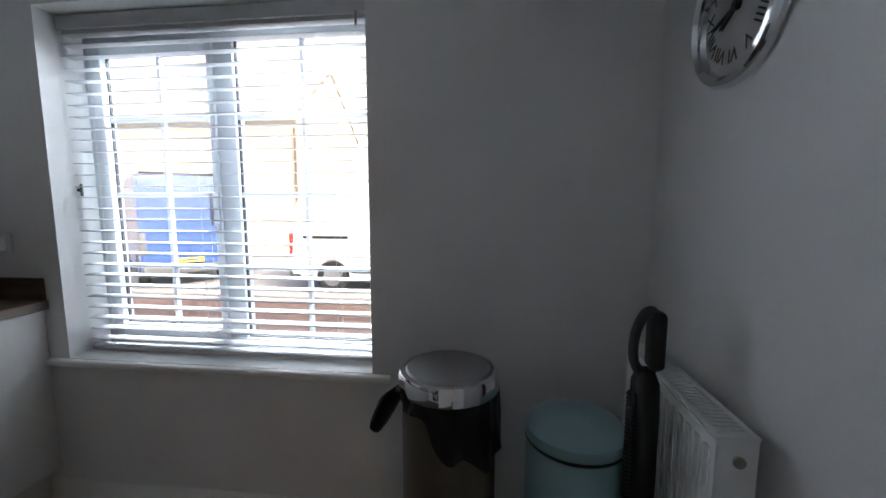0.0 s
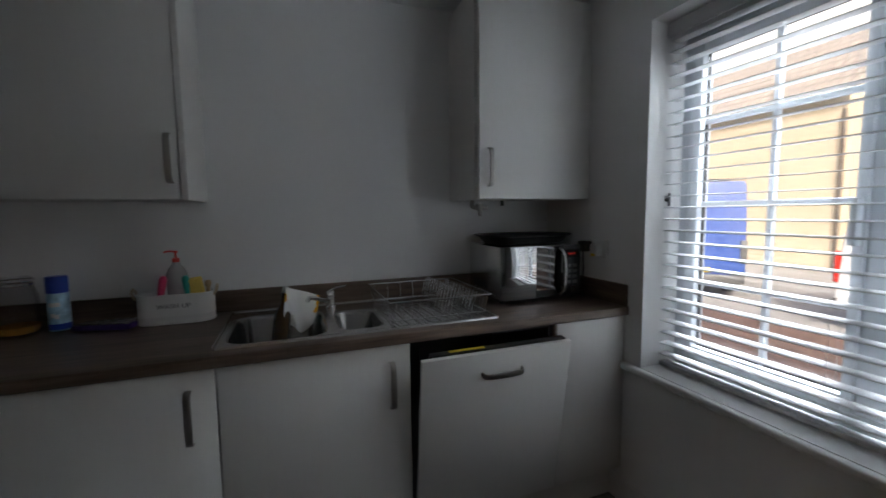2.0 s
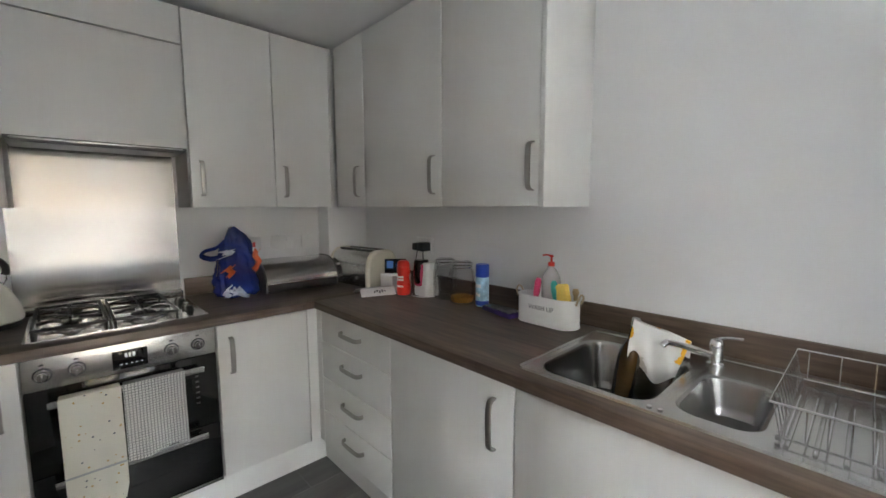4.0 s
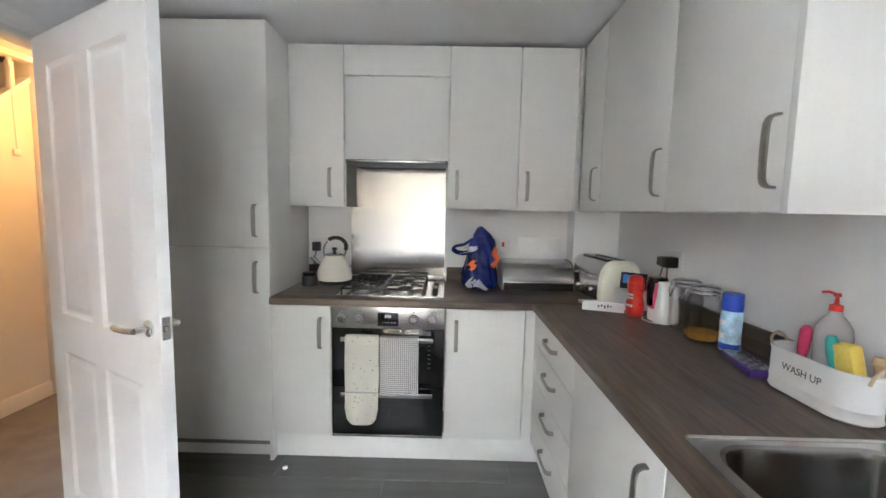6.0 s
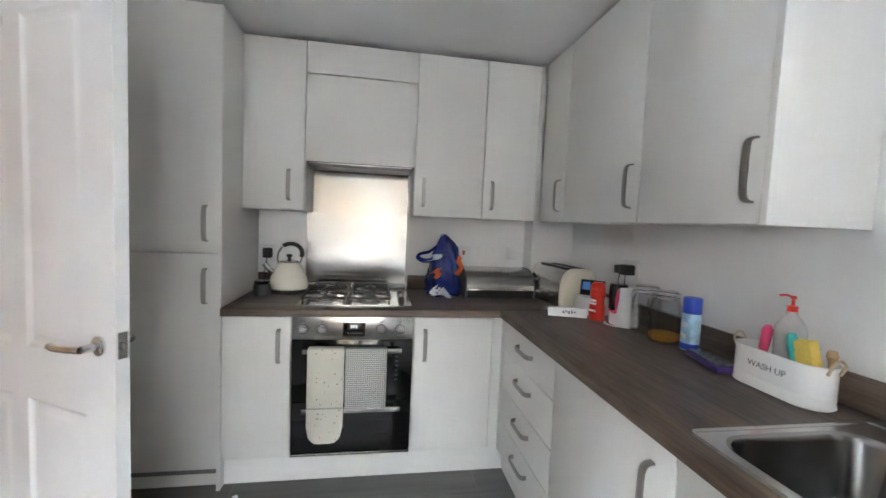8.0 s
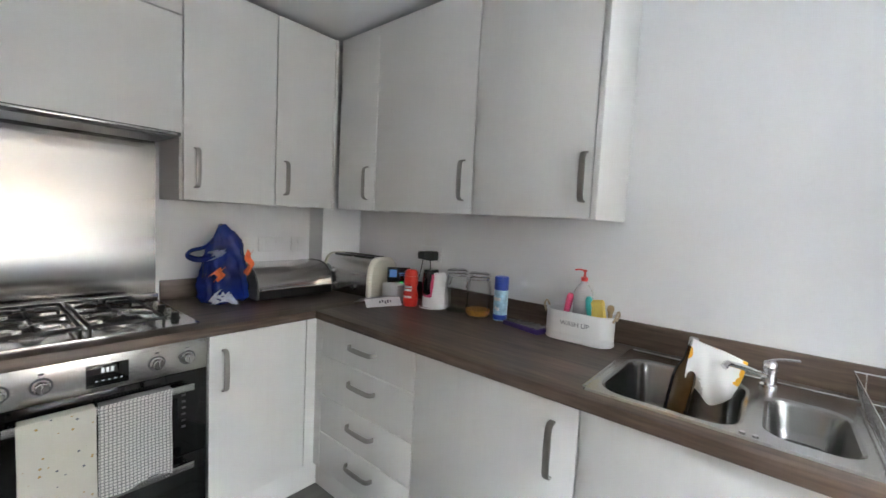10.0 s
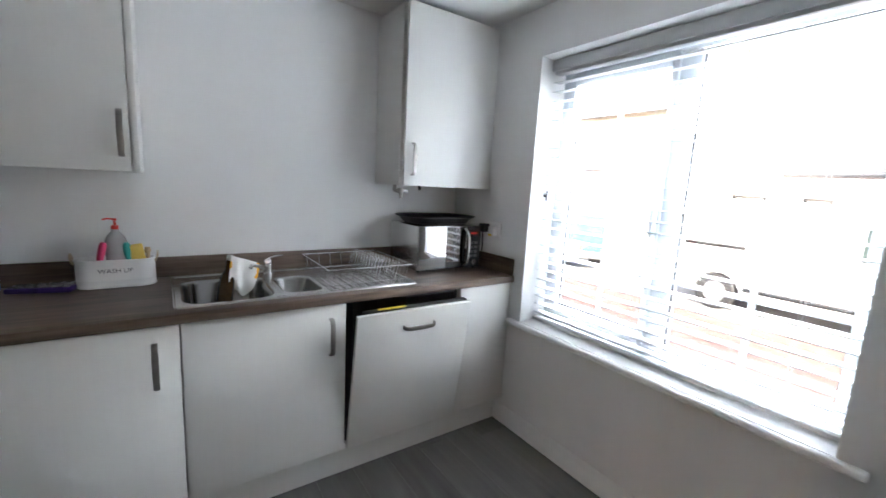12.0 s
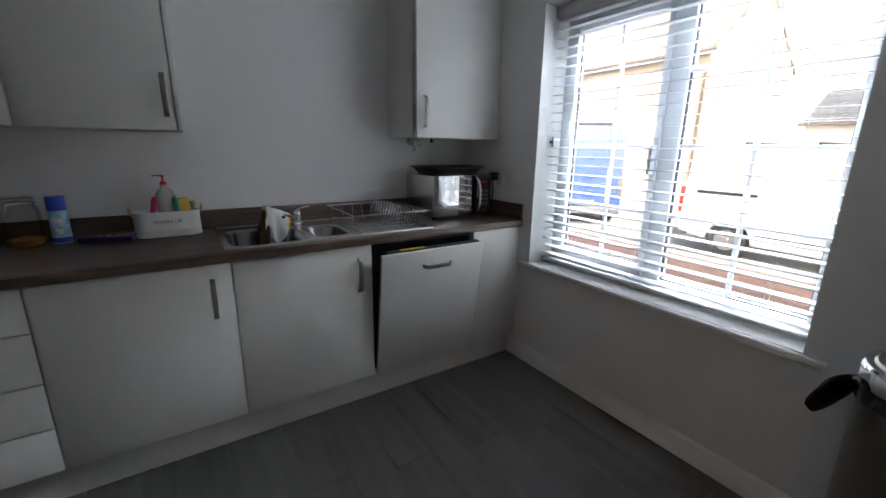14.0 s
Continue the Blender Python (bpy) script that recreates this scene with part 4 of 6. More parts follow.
# the cloth hangs from the bottle's neck across to the spout
TL, TR, BL, BR = Vector((0.285, 2.072, 1.045)), Vector((0.19, 2.2, 0.985)), Vector((0.272, 2.05, 0.9)), Vector((0.215, 2.172, 0.875))
def cloth(u, v):
    top, low = TL.lerp(TR, u), BL.lerp(BR, u)
    q = top.lerp(low, v)
    tip = 0.035 * v * math.exp(-((u - 0.62) / 0.22) ** 2)
    fold = 0.011 * math.sin(u * 7 + v * 2.2) * (0.3 + 0.7 * v) + 0.006 * math.sin(u * 15 - v * 5) * v
    return (q.x + 0.8 * fold + 0.012 * math.sin(v * 3.1), q.y + 0.5 * fold, q.z - tip + 0.006 * math.sin(u * 9) * v)
b = B()
sheet(b, 26, 26, cloth, 0.003)
sheet(b, 20, 8, lambda u, v: (cloth(u, 0.0)[0] - 0.045 * math.sin(v * 1.5), cloth(u, 0.0)[1] - 0.012 * v, cloth(u, 0.0)[2] + 0.006 * math.sin(v * 3) - 0.06 * v * v - 0.005 * math.sin(u * 8) * v), 0.003)
one("leaf_print_cloth", b, LEAF, "white dishcloth with orange leaf print draped over the bottle", "dishcloth")

# ---- doorway, door and hall ----
dw_frame = thing("door_frame", "white gloss door lining and architrave of the hall doorway", "door frame", kind="structure")
b = B()
for y0, y1, z0, z1 in ((DY0, DY0 + 0.028, 0.001, DZ), (DY1 - 0.028, DY1, 0.001, DZ), (DY0 + 0.028, DY1 - 0.028, DZ - 0.028, DZ)):
    box(b, DOORWALL - 0.003, DOORWALL + 0.103, y0, y1, z0, z1, 0.002)
part("lining", b, GLOSS, dw_frame)
for side, xx in (("architrave", DOORWALL - 0.003), ("architrave", DOORWALL + 0.103)):
    s = -1 if xx < DOORWALL else 1
    b = B()
    for y0, y1, z0, z1 in ((DY0 - 0.058, DY0 + 0.006, 0.001, DZ - 0.006), (DY1 - 0.006, DY1 + 0.058, 0.001, DZ - 0.006), (DY0 - 0.058, DY1 + 0.058, DZ - 0.006, DZ + 0.058)):
        for k, (inset, out) in enumerate(((0.0, 0.010), (0.012, 0.016), (0.026, 0.019))):
            a0, a1 = sorted((xx, xx + s * out))
            box(b, a0, a1, y0 + inset * (0.5 if z1 < DZ else 0.2), y1 - inset * (0.5 if z1 < DZ else 0.2), z0 + (inset * 0.5 if z1 > DZ else 0), z1 - (inset * 0.5 if z1 > DZ else 0), 0.003)
    part(side, b, GLOSS, dw_frame)

HINGE = (2.633, 1.074)
ANG = 151.6
door = thing("door_1", "white four-panel moulded door standing open into the kitchen", "door", pose(HINGE[0], HINGE[1], 0.008, 0, 0, ANG), kind="structure")
DW, DH, DT = 0.826, 1.981, 0.035
cols = ((0.115, 0.375), (0.451, 0.711))
rows = ((0.2, 0.795), (0.945, 1.87))
b = B()
xs = [0, cols[0][0], cols[0][1], cols[1][0], cols[1][1], DW]
zs = [0, rows[0][0], rows[0][1], rows[1][0], rows[1][1], DH]
for i in range(5):
    for j in range(5):
        if i in (1, 3) and j in (1, 3):
            continue
        box(b, xs[i], xs[i + 1], -DT, 0, zs[j], zs[j + 1])
leaf = part("leaf", b, GLOSS, door)
for c0, c1 in cols:
    for r0, r1 in rows:
        b = B()
        for s, y in ((1, 0.0), (-1, -DT)):
            steps = [(0, 0), (0.006, -0.003), (0.014, -0.009), (0.02, -0.0095), (0.034, -0.004), (0.044, -0.0035)]
            rings = []
            for ins, dy in steps:
                yy = y + s * dy
                rings.append([(c0 + ins, yy, r0 + ins), (c1 - ins, yy, r0 + ins), (c1 - ins, yy, r1 - ins), (c0 + ins, yy, r1 - ins)])
            loft(b, rings, cap0=False)
        part("panel", b, GLOSS, leaf, "moulded raised panel")
for s, y in ((1, 0.0), (-1, -DT)):
    b = B()
    m = pose(DW - 0.06, y, 0.99, -90 * s, 0, 0)
    lathe(b, [(0.026, 0.0), (0.026, 0.006), (0.022, 0.009), (0.011, 0.011), (0.0105, 0.042)], 24, m)
    tube(b, [(DW - 0.06, y + s * 0.044, 0.99), (DW - 0.075, y + s * 0.05, 0.99), (DW - 0.11, y + s * 0.051, 0.987), (DW - 0.15, y + s * 0.05, 0.983), (DW - 0.178, y + s * 0.046, 0.985)], 0.0095, 12)
    part("lever_handle", b, CHROME, door, "polished chrome lever handle on a round rose")
b = B()
box(b, DW - 0.0005, DW + 0.0012, -DT + 0.006, -0.006, 0.96, 1.03, 0.0)
part("latch_plate", b, STEEL, door)
part("latch_bolt", bx(DW + 0.001, DW + 0.011, -DT + 0.012, -0.012, 0.985, 1.003, 0.002), STEEL, door)
b = B()
for z in (0.2, 1.75):
    tube(b, [(-0.004, 0.004, z), (-0.004, 0.004, z + 0.09)], 0.005, 8)
part("hinge", b, STEEL, door)

# hall
HX = 3.9
one("hall_floor", bx(DOORWALL + 0.09, 5.2, -1.7, 3.9, -0.1, 0.002), CARPET, "beige-grey carpet in the hall", "carpet", kind="structure")
one("threshold_strip", bx(DOORWALL + 0.06, DOORWALL + 0.095, DY0 + 0.029, DY1 - 0.029, -0.004, 0.006, 0.002), STEEL, "metal threshold strip in the doorway", "threshold", kind="structure")
SL = 0.886
b = B()
# under-stair wall with its sloping top and the open recess
pts = [(-0.09, 0.0), (0.575, 0.0), (0.575, 1.2), (1.75, 1.2 - SL * 1.175), (1.75, 1.5 - SL * 1.08), (0.669, 1.5), (-0.09, 1.5 + SL * 0.759)]
m = Matrix(((0, 0, 1, HX), (1, 0, 0, 0), (0, 1, 0, 0), (0, 0, 0, 1)))
outline(b, pts, 0.0, 0.06, m=m)
wall("wall_under_stairs", b, CREAM_WALL, "cream painted wall under the staircase")
wall("wall_recess", bx(HX + 0.061, 4.78, 0.515, 0.575, 0.002, 1.2), CREAM_WALL, "cream painted side of the under-stair recess")
wall("wall_hall_back", bx(4.8, 4.9, -1.6, 3.9, -0.1, 5.0), CREAM_WALL, "cream painted stairwell wall")
wall("wall_hall_south", bx(DOORWALL + 0.1, 4.8, -0.2, -0.1, -0.1, 2.31), CREAM_WALL, "cream painted hall end wall")
wall("wall_hall_north", bx(EAST + 0.1, 4.8, 3.4, 3.5, -0.1, 2.6), CREAM_WALL, "cream painted hall wall")
wall("wall_stair_head", bx(HX, 4.8, -1.7, -1.6, -0.1, 5.0), CREAM_WALL, "cream painted wall at the stair head")
wall("wall_stair_side", bx(HX - 0.1, HX, -1.7, -0.2, -0.1, 2.42), CREAM_WALL, "cream painted wall beside the upper stairs")
wall("wall_stair_foot", bx(HX, 4.8, 3.3, 3.4, 2.32, 5.0), CREAM_WALL, "cream painted wall above the hall")
wall("wall_landing", bx(HX - 0.1, HX, -1.6, 3.4, 2.42, 5.0), CREAM_WALL, "cream painted landing wall")
one("stairwell_ceiling", bx(HX - 0.1, 4.9, -1.7, 3.4, 5.0, 5.1), CEIL, "white stairwell ceiling", "ceiling", kind="structure")
one("hall_ceiling", bx(DOORWALL + 0.1, HX, -0.1, 3.4, 2.345, 2.42), CEIL, "white hall ceiling", "ceiling", kind="structure")
one("landing_trim", bx(HX - 0.03, HX + 0.06, -0.1, 3.3, 2.305, 2.345, 0.004), CREAM_WALL, "painted trim under the landing edge", "trim", kind="structure")
stairs = thing("staircase", "carpeted straight staircase rising behind balusters", "staircase", kind="structure")
RISE, GO = 0.19, 0.2145
top0 = 1.5 - 0.12
for i in range(9):
    y = 1.55 - i * GO
    z = 0.6 + i * RISE
    part("step", bx(HX + 0.065, 4.795, y - GO - 0.02, y, z - 0.22, z, 0.008), STAIR_CARPET, stairs)
b = B()
loft(b, [[(HX - 0.006, y, 1.5 + (0.669 - y) * SL - 0.0), (HX + 0.066, y, 1.5 + (0.669 - y) * SL), (HX + 0.066, y, 1.535 + (0.669 - y) * SL), (HX - 0.006, y, 1.535 + (0.669 - y) * SL)] for y in (1.74, -0.095)])
part("string_capping", b, GLOSS, stairs)
for i in range(14):
    y = 1.2 - i * 0.1185 - 0.012
    if y < -0.05:
        break
    z0 = 1.535 + (0.669 - y) * SL
    b = B()
    box(b, HX + 0.012, HX + 0.044, y - 0.016, y + 0.016, z0 - 0.02, min(2.3, z0 + 0.16), 0.002)
    if z0 + 0.16 < 2.3:
        lathe(b, [(0.014, z0 + 0.16), (0.017, z0 + 0.175), (0.011, z0 + 0.19), (0.015, z0 + 0.3), (0.012, 2.304)], 10, pose(HX + 0.028, y, 0))
    part("baluster", b, GLOSS, stairs)
skirting("baseboard_hall", HX - 0.001, -0.09, HX - 0.001, 0.575, "white gloss skirting under the stairs")
skirting("baseboard_recess", HX, 0.576, 4.79, 0.576, "white gloss skirting in the recess")
b = B()
tube(b, [(HX - 0.005, 0.03, 2.25), (HX - 0.006, 0.025, 1.95), (HX - 0.005, 0.02, 1.72)], 0.004, 6)
box(b, HX - 0.016, HX, 0.005, 0.05, 1.68, 1.72, 0.003)
one("wall_cable", b, WHITE_PL, "thin white cable running down the hall wall", "cable")

bk = thing("laundry_basket", "round brown wicker basket with a cream liner", "basket", pose(4.12, 0.83, 0.003))
b = B()
lathe(b, [(0.15, 0.0), (0.17, 0.1), (0.185, 0.25), (0.19, 0.4), (0.18, 0.4), (0.172, 0.25), (0.155, 0.1), (0.14, 0.012)], 36)
part("basket_wall", b, WICKER, bk)
for i in range(18):
    b = B()
    r = 0.152 + 0.04 * (i / 17) ** 0.7
    pts = [((r + 0.004 * math.cos(k * math.pi)) * math.cos(k * math.pi / 18), (r + 0.004 * math.cos(k * math.pi)) * math.sin(k * math.pi / 18), 0.015 + i * 0.0215) for k in range(36)]
    tube(b, pts, 0.008, 5, closed=True)
    part("weave", b, WICKER, bk)
b = B()
lathe(b, [(0.193, 0.34), (0.197, 0.39), (0.192, 0.412), (0.18, 0.405), (0.176, 0.36)], 36)
part("liner", b, LINEN, bk, "cream cloth liner folded over the rim")
b = B()
for i in range(5):
    lathe(b, [(0.05, 0.36), (0.06, 0.4), (0.04, 0.44)], 10, pose(0.07 * math.cos(i * 1.3), 0.07 * math.sin(i * 1.3), 0))
part("dark_laundry", b, BLACK, bk)

# ---- worktop things ----
WT = 0.9105
kt = thing("kettle", "cream dome kettle with black handle on its base", "kettle", pose(1.775, 0.165, WT, 0, 0, 20) @ Matrix.Diagonal((1.12, 1.12, 1.0, 1.0)))
b = B()
lathe(b, [(0.085, 0.0), (0.088, 0.004), (0.086, 0.018), (0.07, 0.022)], 32)
part("power_base", b, BLACK, kt)
b = B()
lathe(b, [(0.09, 0.023), (0.097, 0.03), (0.098, 0.05), (0.09, 0.09), (0.075, 0.13), (0.06, 0.16), (0.05, 0.172), (0.046, 0.178)], 40)
part("body", b, ENAMEL_CREAM, kt)
b = B()
lathe(b, [(0.047, 0.177), (0.044, 0.186), (0.02, 0.192)], 28)
part("lid", b, STEEL, kt)
b = B()
lathe(b, [(0.009, 0.19), (0.008, 0.205), (0.015, 0.212), (0.012, 0.224)], 16)
part("knob", b, BLACK, kt)
b = B()
tube(b, [(-0.006 + 0.058 * math.cos(radians(a)), 0, 0.228 + 0.058 * math.sin(radians(a))) for a in range(200, 49, -10)], 0.0115, 12)
part("handle", b, BLACK, kt)
b = B()
tube(b, [(0.052, 0, 0.168), (0.058, 0, 0.2), (0.054, 0, 0.235), (0.036, 0, 0.266)], 0.004, 8)
part("handle_bracket", b, STEEL, kt, "steel handle bracket")
part("handle_bracket", tube(B(), [(-0.05, 0, 0.168), (-0.06, 0, 0.19), (-0.061, 0, 0.212)], 0.005, 8), STEEL, kt, "steel handle bracket")
b = B()
tube(b, [(0.06, 0, 0.105), (0.095, 0, 0.135), (0.12, 0, 0.17)], 0.015, 12)
part("spout", b, STEEL, kt)

b = B()
lathe(b, [(0.044, 0), (0.046, 0.004), (0.046, 0.05), (0.04, 0.062)], 28)
jar = one("black_pot", b, BLACK, "small round black pot beside the kettle", "pot", m=pose(1.9, 0.255, WT))
b = B()
lathe(b, [(0.042, 0.0622), (0.043, 0.075), (0.038, 0.08)], 28)
part("lid", b, BLACK_GLASS, jar)


def socket(name, m, w, label, toggles=2, h=0.086):
    t = thing(name, label, "socket" if "socket" in name else "switch", m)
    part("face_plate", bx(-w / 2, w / 2, 0.0, 0.009, -h / 2, h / 2, 0.003), WHITE_PL, t)
    for i in range(toggles):
        u = (i - (toggles - 1) / 2) * w / max(1, toggles) * 0.8
        part("switch", bx(u - 0.006, u + 0.006, 0.009, 0.013, 0.005, 0.028, 0.002), WHITE_PL, t)
    return t


def plug(m, label, size=(0.045, 0.045, 0.042)):
    b = B()
    box(b, -size[0] / 2, size[0] / 2, 0.0, size[1], -size[2] / 2, size[2] / 2, 0.006)
    return one("plug", b, BLACK, label, "plug", "plugs", m=m)


def cable(pts, r, label, material=None):
    b = B()
    tube(b, pts, r, 6)
    return one("power_cable", b, material or BLACK, label, "cable")


socket("wall_socket", pose(1.9, 0, 1.135), 0.146, "white double socket behind the kettle")
plug(pose(1.93, 0.0135, 1.128), "black plug in the socket behind the kettle", (0.05, 0.04, 0.06))
cable(smooth_pts([(1.93, 0.04, 1.1), (1.94, 0.06, 1.0), (1.9, 0.07, 0.93), (1.86, 0.09, WT + 0.004)]), 0.0035, "black kettle cable hanging to the worktop")
sw = socket("cooker_switch", pose(0.7, 0, 1.165), 0.086, "white cooker switch with a red rocker", 0)
part("red_rocker", bx(-0.008, 0.008, 0.009, 0.014, -0.015, 0.015, 0.002), RED_PL, sw, "red rocker switch")
socket("wall_socket", pose(0.526, 0, 1.17), 0.146, "white double socket above the bread bin")
socket("light_switch", pose(0.36, 0, 1.17), 0.086, "white single switch in the corner", 1)
WS = pose(0, 0, 0, 0, 0, -90)
socket("wall_socket", Matrix.Translation((0, 0.775, 1.168)) @ WS, 0.146, "white double socket above the jars with two black plugs")
plug(Matrix.Translation((0.0135, 0.745, 1.16)) @ WS, "black plug above the jars")
plug(Matrix.Translation((0.0135, 0.81, 1.163)) @ WS, "large black adapter plug above the jars", (0.055, 0.06, 0.05))
cable(smooth_pts([(0.035, 0.745, 1.14), (0.05, 0.74, 1.06), (0.06, 0.72, 0.98), (0.075, 0.705, WT + 0.006)]), 0.0028, "thin dark charger cable")
cable(smooth_pts([(0.05, 0.81, 1.138), (0.06, 0.83, 1.05), (0.06, 0.85, 0.97), (0.07, 0.86, WT + 0.005)]), 0.0028, "thin dark cable behind the pink appliance")
NS_ = pose(0, 0, 0, 0, 0, 180)
socket("wall_socket", Matrix.Translation((0.41, NORTH, 1.15)) @ NS_, 0.146, "white double socket beside the window")
plug(Matrix.Translation((0.37, NORTH - 0.0135, 1.16)) @ NS_, "black microwave plug beside the window", (0.05, 0.05, 0.05))
one("plug_adapter", bx(0.415, 0.465, NORTH - 0.05, NORTH - 0.0135, 1.12, 1.175, 0.008), WHITE_PL, "white plug-in adapter with a yellow mark", "plug", "plugs")
one("adapter_label", bx(0.425, 0.455, NORTH - 0.052, NORTH - 0.0505, 1.118, 1.13), PLATE, "small yellow sticker on the adapter", "sticker")
cable(smooth_pts([(0.37, NORTH - 0.05, 1.135), (0.37, NORTH - 0.045, 1.05), (0.345, NORTH - 0.035, 0.98), (0.3, NORTH - 0.03, WT + 0.005)]), 0.0035, "black microwave cable looping to the worktop")

# carrier bag
bag = thing("carrier_bag", "crumpled blue carrier bag with orange and white print", "bag", pose(0.865, 0.21, WT))
def bag_ring(z, w, d, cx, ph):
    out = []
    for k in range(96):
        a = 2 * math.pi * k / 96
        r = 1 + 0.06 * math.sin(5 * a + ph) + 0.04 * math.sin(9 * a + 2 * ph) + 0.02 * math.sin(17 * a + 3 * ph)
        c, s = math.cos(a), math.sin(a)
        out.append((cx + w * r * math.copysign(abs(c) ** 0.7, c), d * r * math.copysign(abs(s) ** 0.7, s), z + 0.006 * math.sin(4 * a + ph)))
    return out
b = B()
BAG_ROWS = ((0, 0.085, 0.06, 0), (0.03, 0.105, 0.075, 0), (0.09, 0.1, 0.075, -0.002), (0.16, 0.092, 0.07, -0.006), (0.22, 0.085, 0.055, -0.01), (0.27, 0.075, 0.04, -0.012), (0.31, 0.06, 0.03, -0.014), (0.345, 0.04, 0.02, -0.005), (0.372, 0.018, 0.012, 0.005))
rings = []
for j in range(49):
    f = j / 48 * (len(BAG_ROWS) - 1)
    i = min(int(f), len(BAG_ROWS) - 2)
    z, w, d, cx = (p + (q - p) * (f - i) for p, q in zip(BAG_ROWS[i], BAG_ROWS[i + 1]))
    row = []
    for p in bag_ring(max(z, 0.007), w, d, cx, f * 0.9):
        v = Vector(p)
        fold = 0.016 * abs(noise.noise(v * 17)) + 0.008 * abs(noise.noise(v * 38 + Vector((3, 1, 7)))) - 0.006
        row.append(v + Vector((v.x - cx, v.y, 0)).normalized() * fold)
    rings.append(row)
loft(b, rings)
part("body", b, BAG_BLUE, bag)
b = B()
tube(b, smooth_pts([(0.055, 0.02, 0.3), (0.1, 0.04, 0.27), (0.15, 0.045, 0.258), (0.165, 0.04, 0.235), (0.12, 0.03, 0.215), (0.06, 0.03, 0.222)]), 0.014, 8, flat=0.35)
part("handle_loop", b, BAG_BLUE, bag)
def bag_patch(x0, x1, z0, z1, ph):
    b = B()
    def fn(u, v):
        x = x0 + (x1 - x0) * u
        z = z0 + (z1 - z0) * v
        return (x + 0.01 * math.sin(v * 9 + ph), 0.089 - 0.1 * max(0, z - 0.2) - 0.6 * (x * x) / 0.1 * 0.1 + 0.004 * math.sin(u * 7 + ph), z + 0.008 * math.sin(u * 8 + ph))
    return sheet(b, 8, 8, fn, 0.002)
for x0, x1, z0, z1, mt in ((-0.1, -0.07, 0.14, 0.25, BAG_ORANGE), (0.035, 0.065, 0.12, 0.175, BAG_ORANGE), (0.0, 0.03, 0.025, 0.06, BAG_WHITE), (0.06, 0.085, 0.02, 0.055, BAG_WHITE), (0.03, 0.075, 0.235, 0.255, BAG_WHITE)):
    part("printed_patch", bag_patch(x0, x1, z0, z1, x0 * 50), mt, bag)

# bread bin
bb = thing("bread_bin", "stainless steel roll-top bread bin", "bread bin", pose(0.52, 0.04, WT) @ Matrix.Diagonal((0.98, 1.0, 0.95, 1.0)))
prof = [(0.0, 0.004)] + [(0.11 + 0.14 * math.cos(radians(a)), 0.062 + 0.118 * math.sin(radians(a))) for a in range(0, 91, 9)] + [(0.03, 0.18), (0.0, 0.172)]
prof[1] = (0.25, 0.062)
prof.insert(1, (0.25, 0.004))
b = B()
loft(b, [[(x, y, z) for y, z in prof] for x in (-0.215, 0.215)])
part("shell", b, STEEL, bb)
for x in (-0.222, 0.216):
    b = B()
    loft(b, [[(xx, y * 1.01, z * 1.02) for y, z in prof] for xx in (x, x + 0.006)])
    part("end_cheek", b, GREY_PL, bb)
part("front_band", bx(-0.21, 0.21, 0.2505, 0.256, 0.006, 0.05, 0.002), BLACK, bb)
b = B()
box(b, -0.21, 0.21, 0.25, 0.275, 0.052, 0.064, 0.004)
part("handle_lip", b, CHROME, bb, "bright steel lip along the lid")

# toaster, long side to the room
ts = thing("toaster", "four-slice toaster in brushed steel with cream ends", "toaster", pose(0.165, 0.378, WT, 0, 0, 6))
def toast_ring(y, sx=1.0, sz=1.0):
    out = []
    for a in range(0, 181, 12):
        c, s = math.cos(radians(a)), math.sin(radians(a))
        out.append((0.115 * sx * math.copysign(abs(c) ** 0.55, c), y, 0.02 + (0.2 * sz) * abs(s) ** 0.6))
    return [(0.11 * sx, y, 0.008)] + out + [(-0.11 * sx, y, 0.008)]
b = B()
loft(b, [toast_ring(-0.185), toast_ring(0.155)])
part("body", b, STEEL, ts)
for y0, y1 in ((-0.215, -0.185), (0.155, 0.185)):
    b = B()
    inner, outer = (y1, y0) if y0 < 0 else (y0, y1)
    loft(b, [toast_ring(inner, 1.03, 1.02), toast_ring(inner + (outer - inner) * 0.6, 1.03, 1.02), toast_ring(outer, 0.94, 0.95)])
    part("end_cap", b, ENAMEL_CREAM, ts, "cream enamelled end cap")
b = B()
for x in (-0.045, 0.03):
    for y0, y1 in ((-0.165, -0.03), (-0.005, 0.13)):
        box(b, x, x + 0.028, y0, y1, 0.213, 0.2235)
part("slot", b, BLACK, ts, "dark bread slot")
for y in (-0.1, 0.06):
    part("lever", bx(0.112, 0.13, y - 0.02, y + 0.02, 0.12, 0.135, 0.004), CHROME, ts)
    part("dial", lathe(B(), [(0.014, 0), (0.013, 0.012)], 16, pose(0.113, y, 0.05, 0, 90, 0)), CHROME, ts)
for x in (-0.08, 0.08):
    for y in (-0.17, 0.15):
        b = B()
        lathe(b, [(0.012, 0), (0.012, 0.009)], 10, pose(x, y, 0))
        part("foot", b, BLACK, ts)

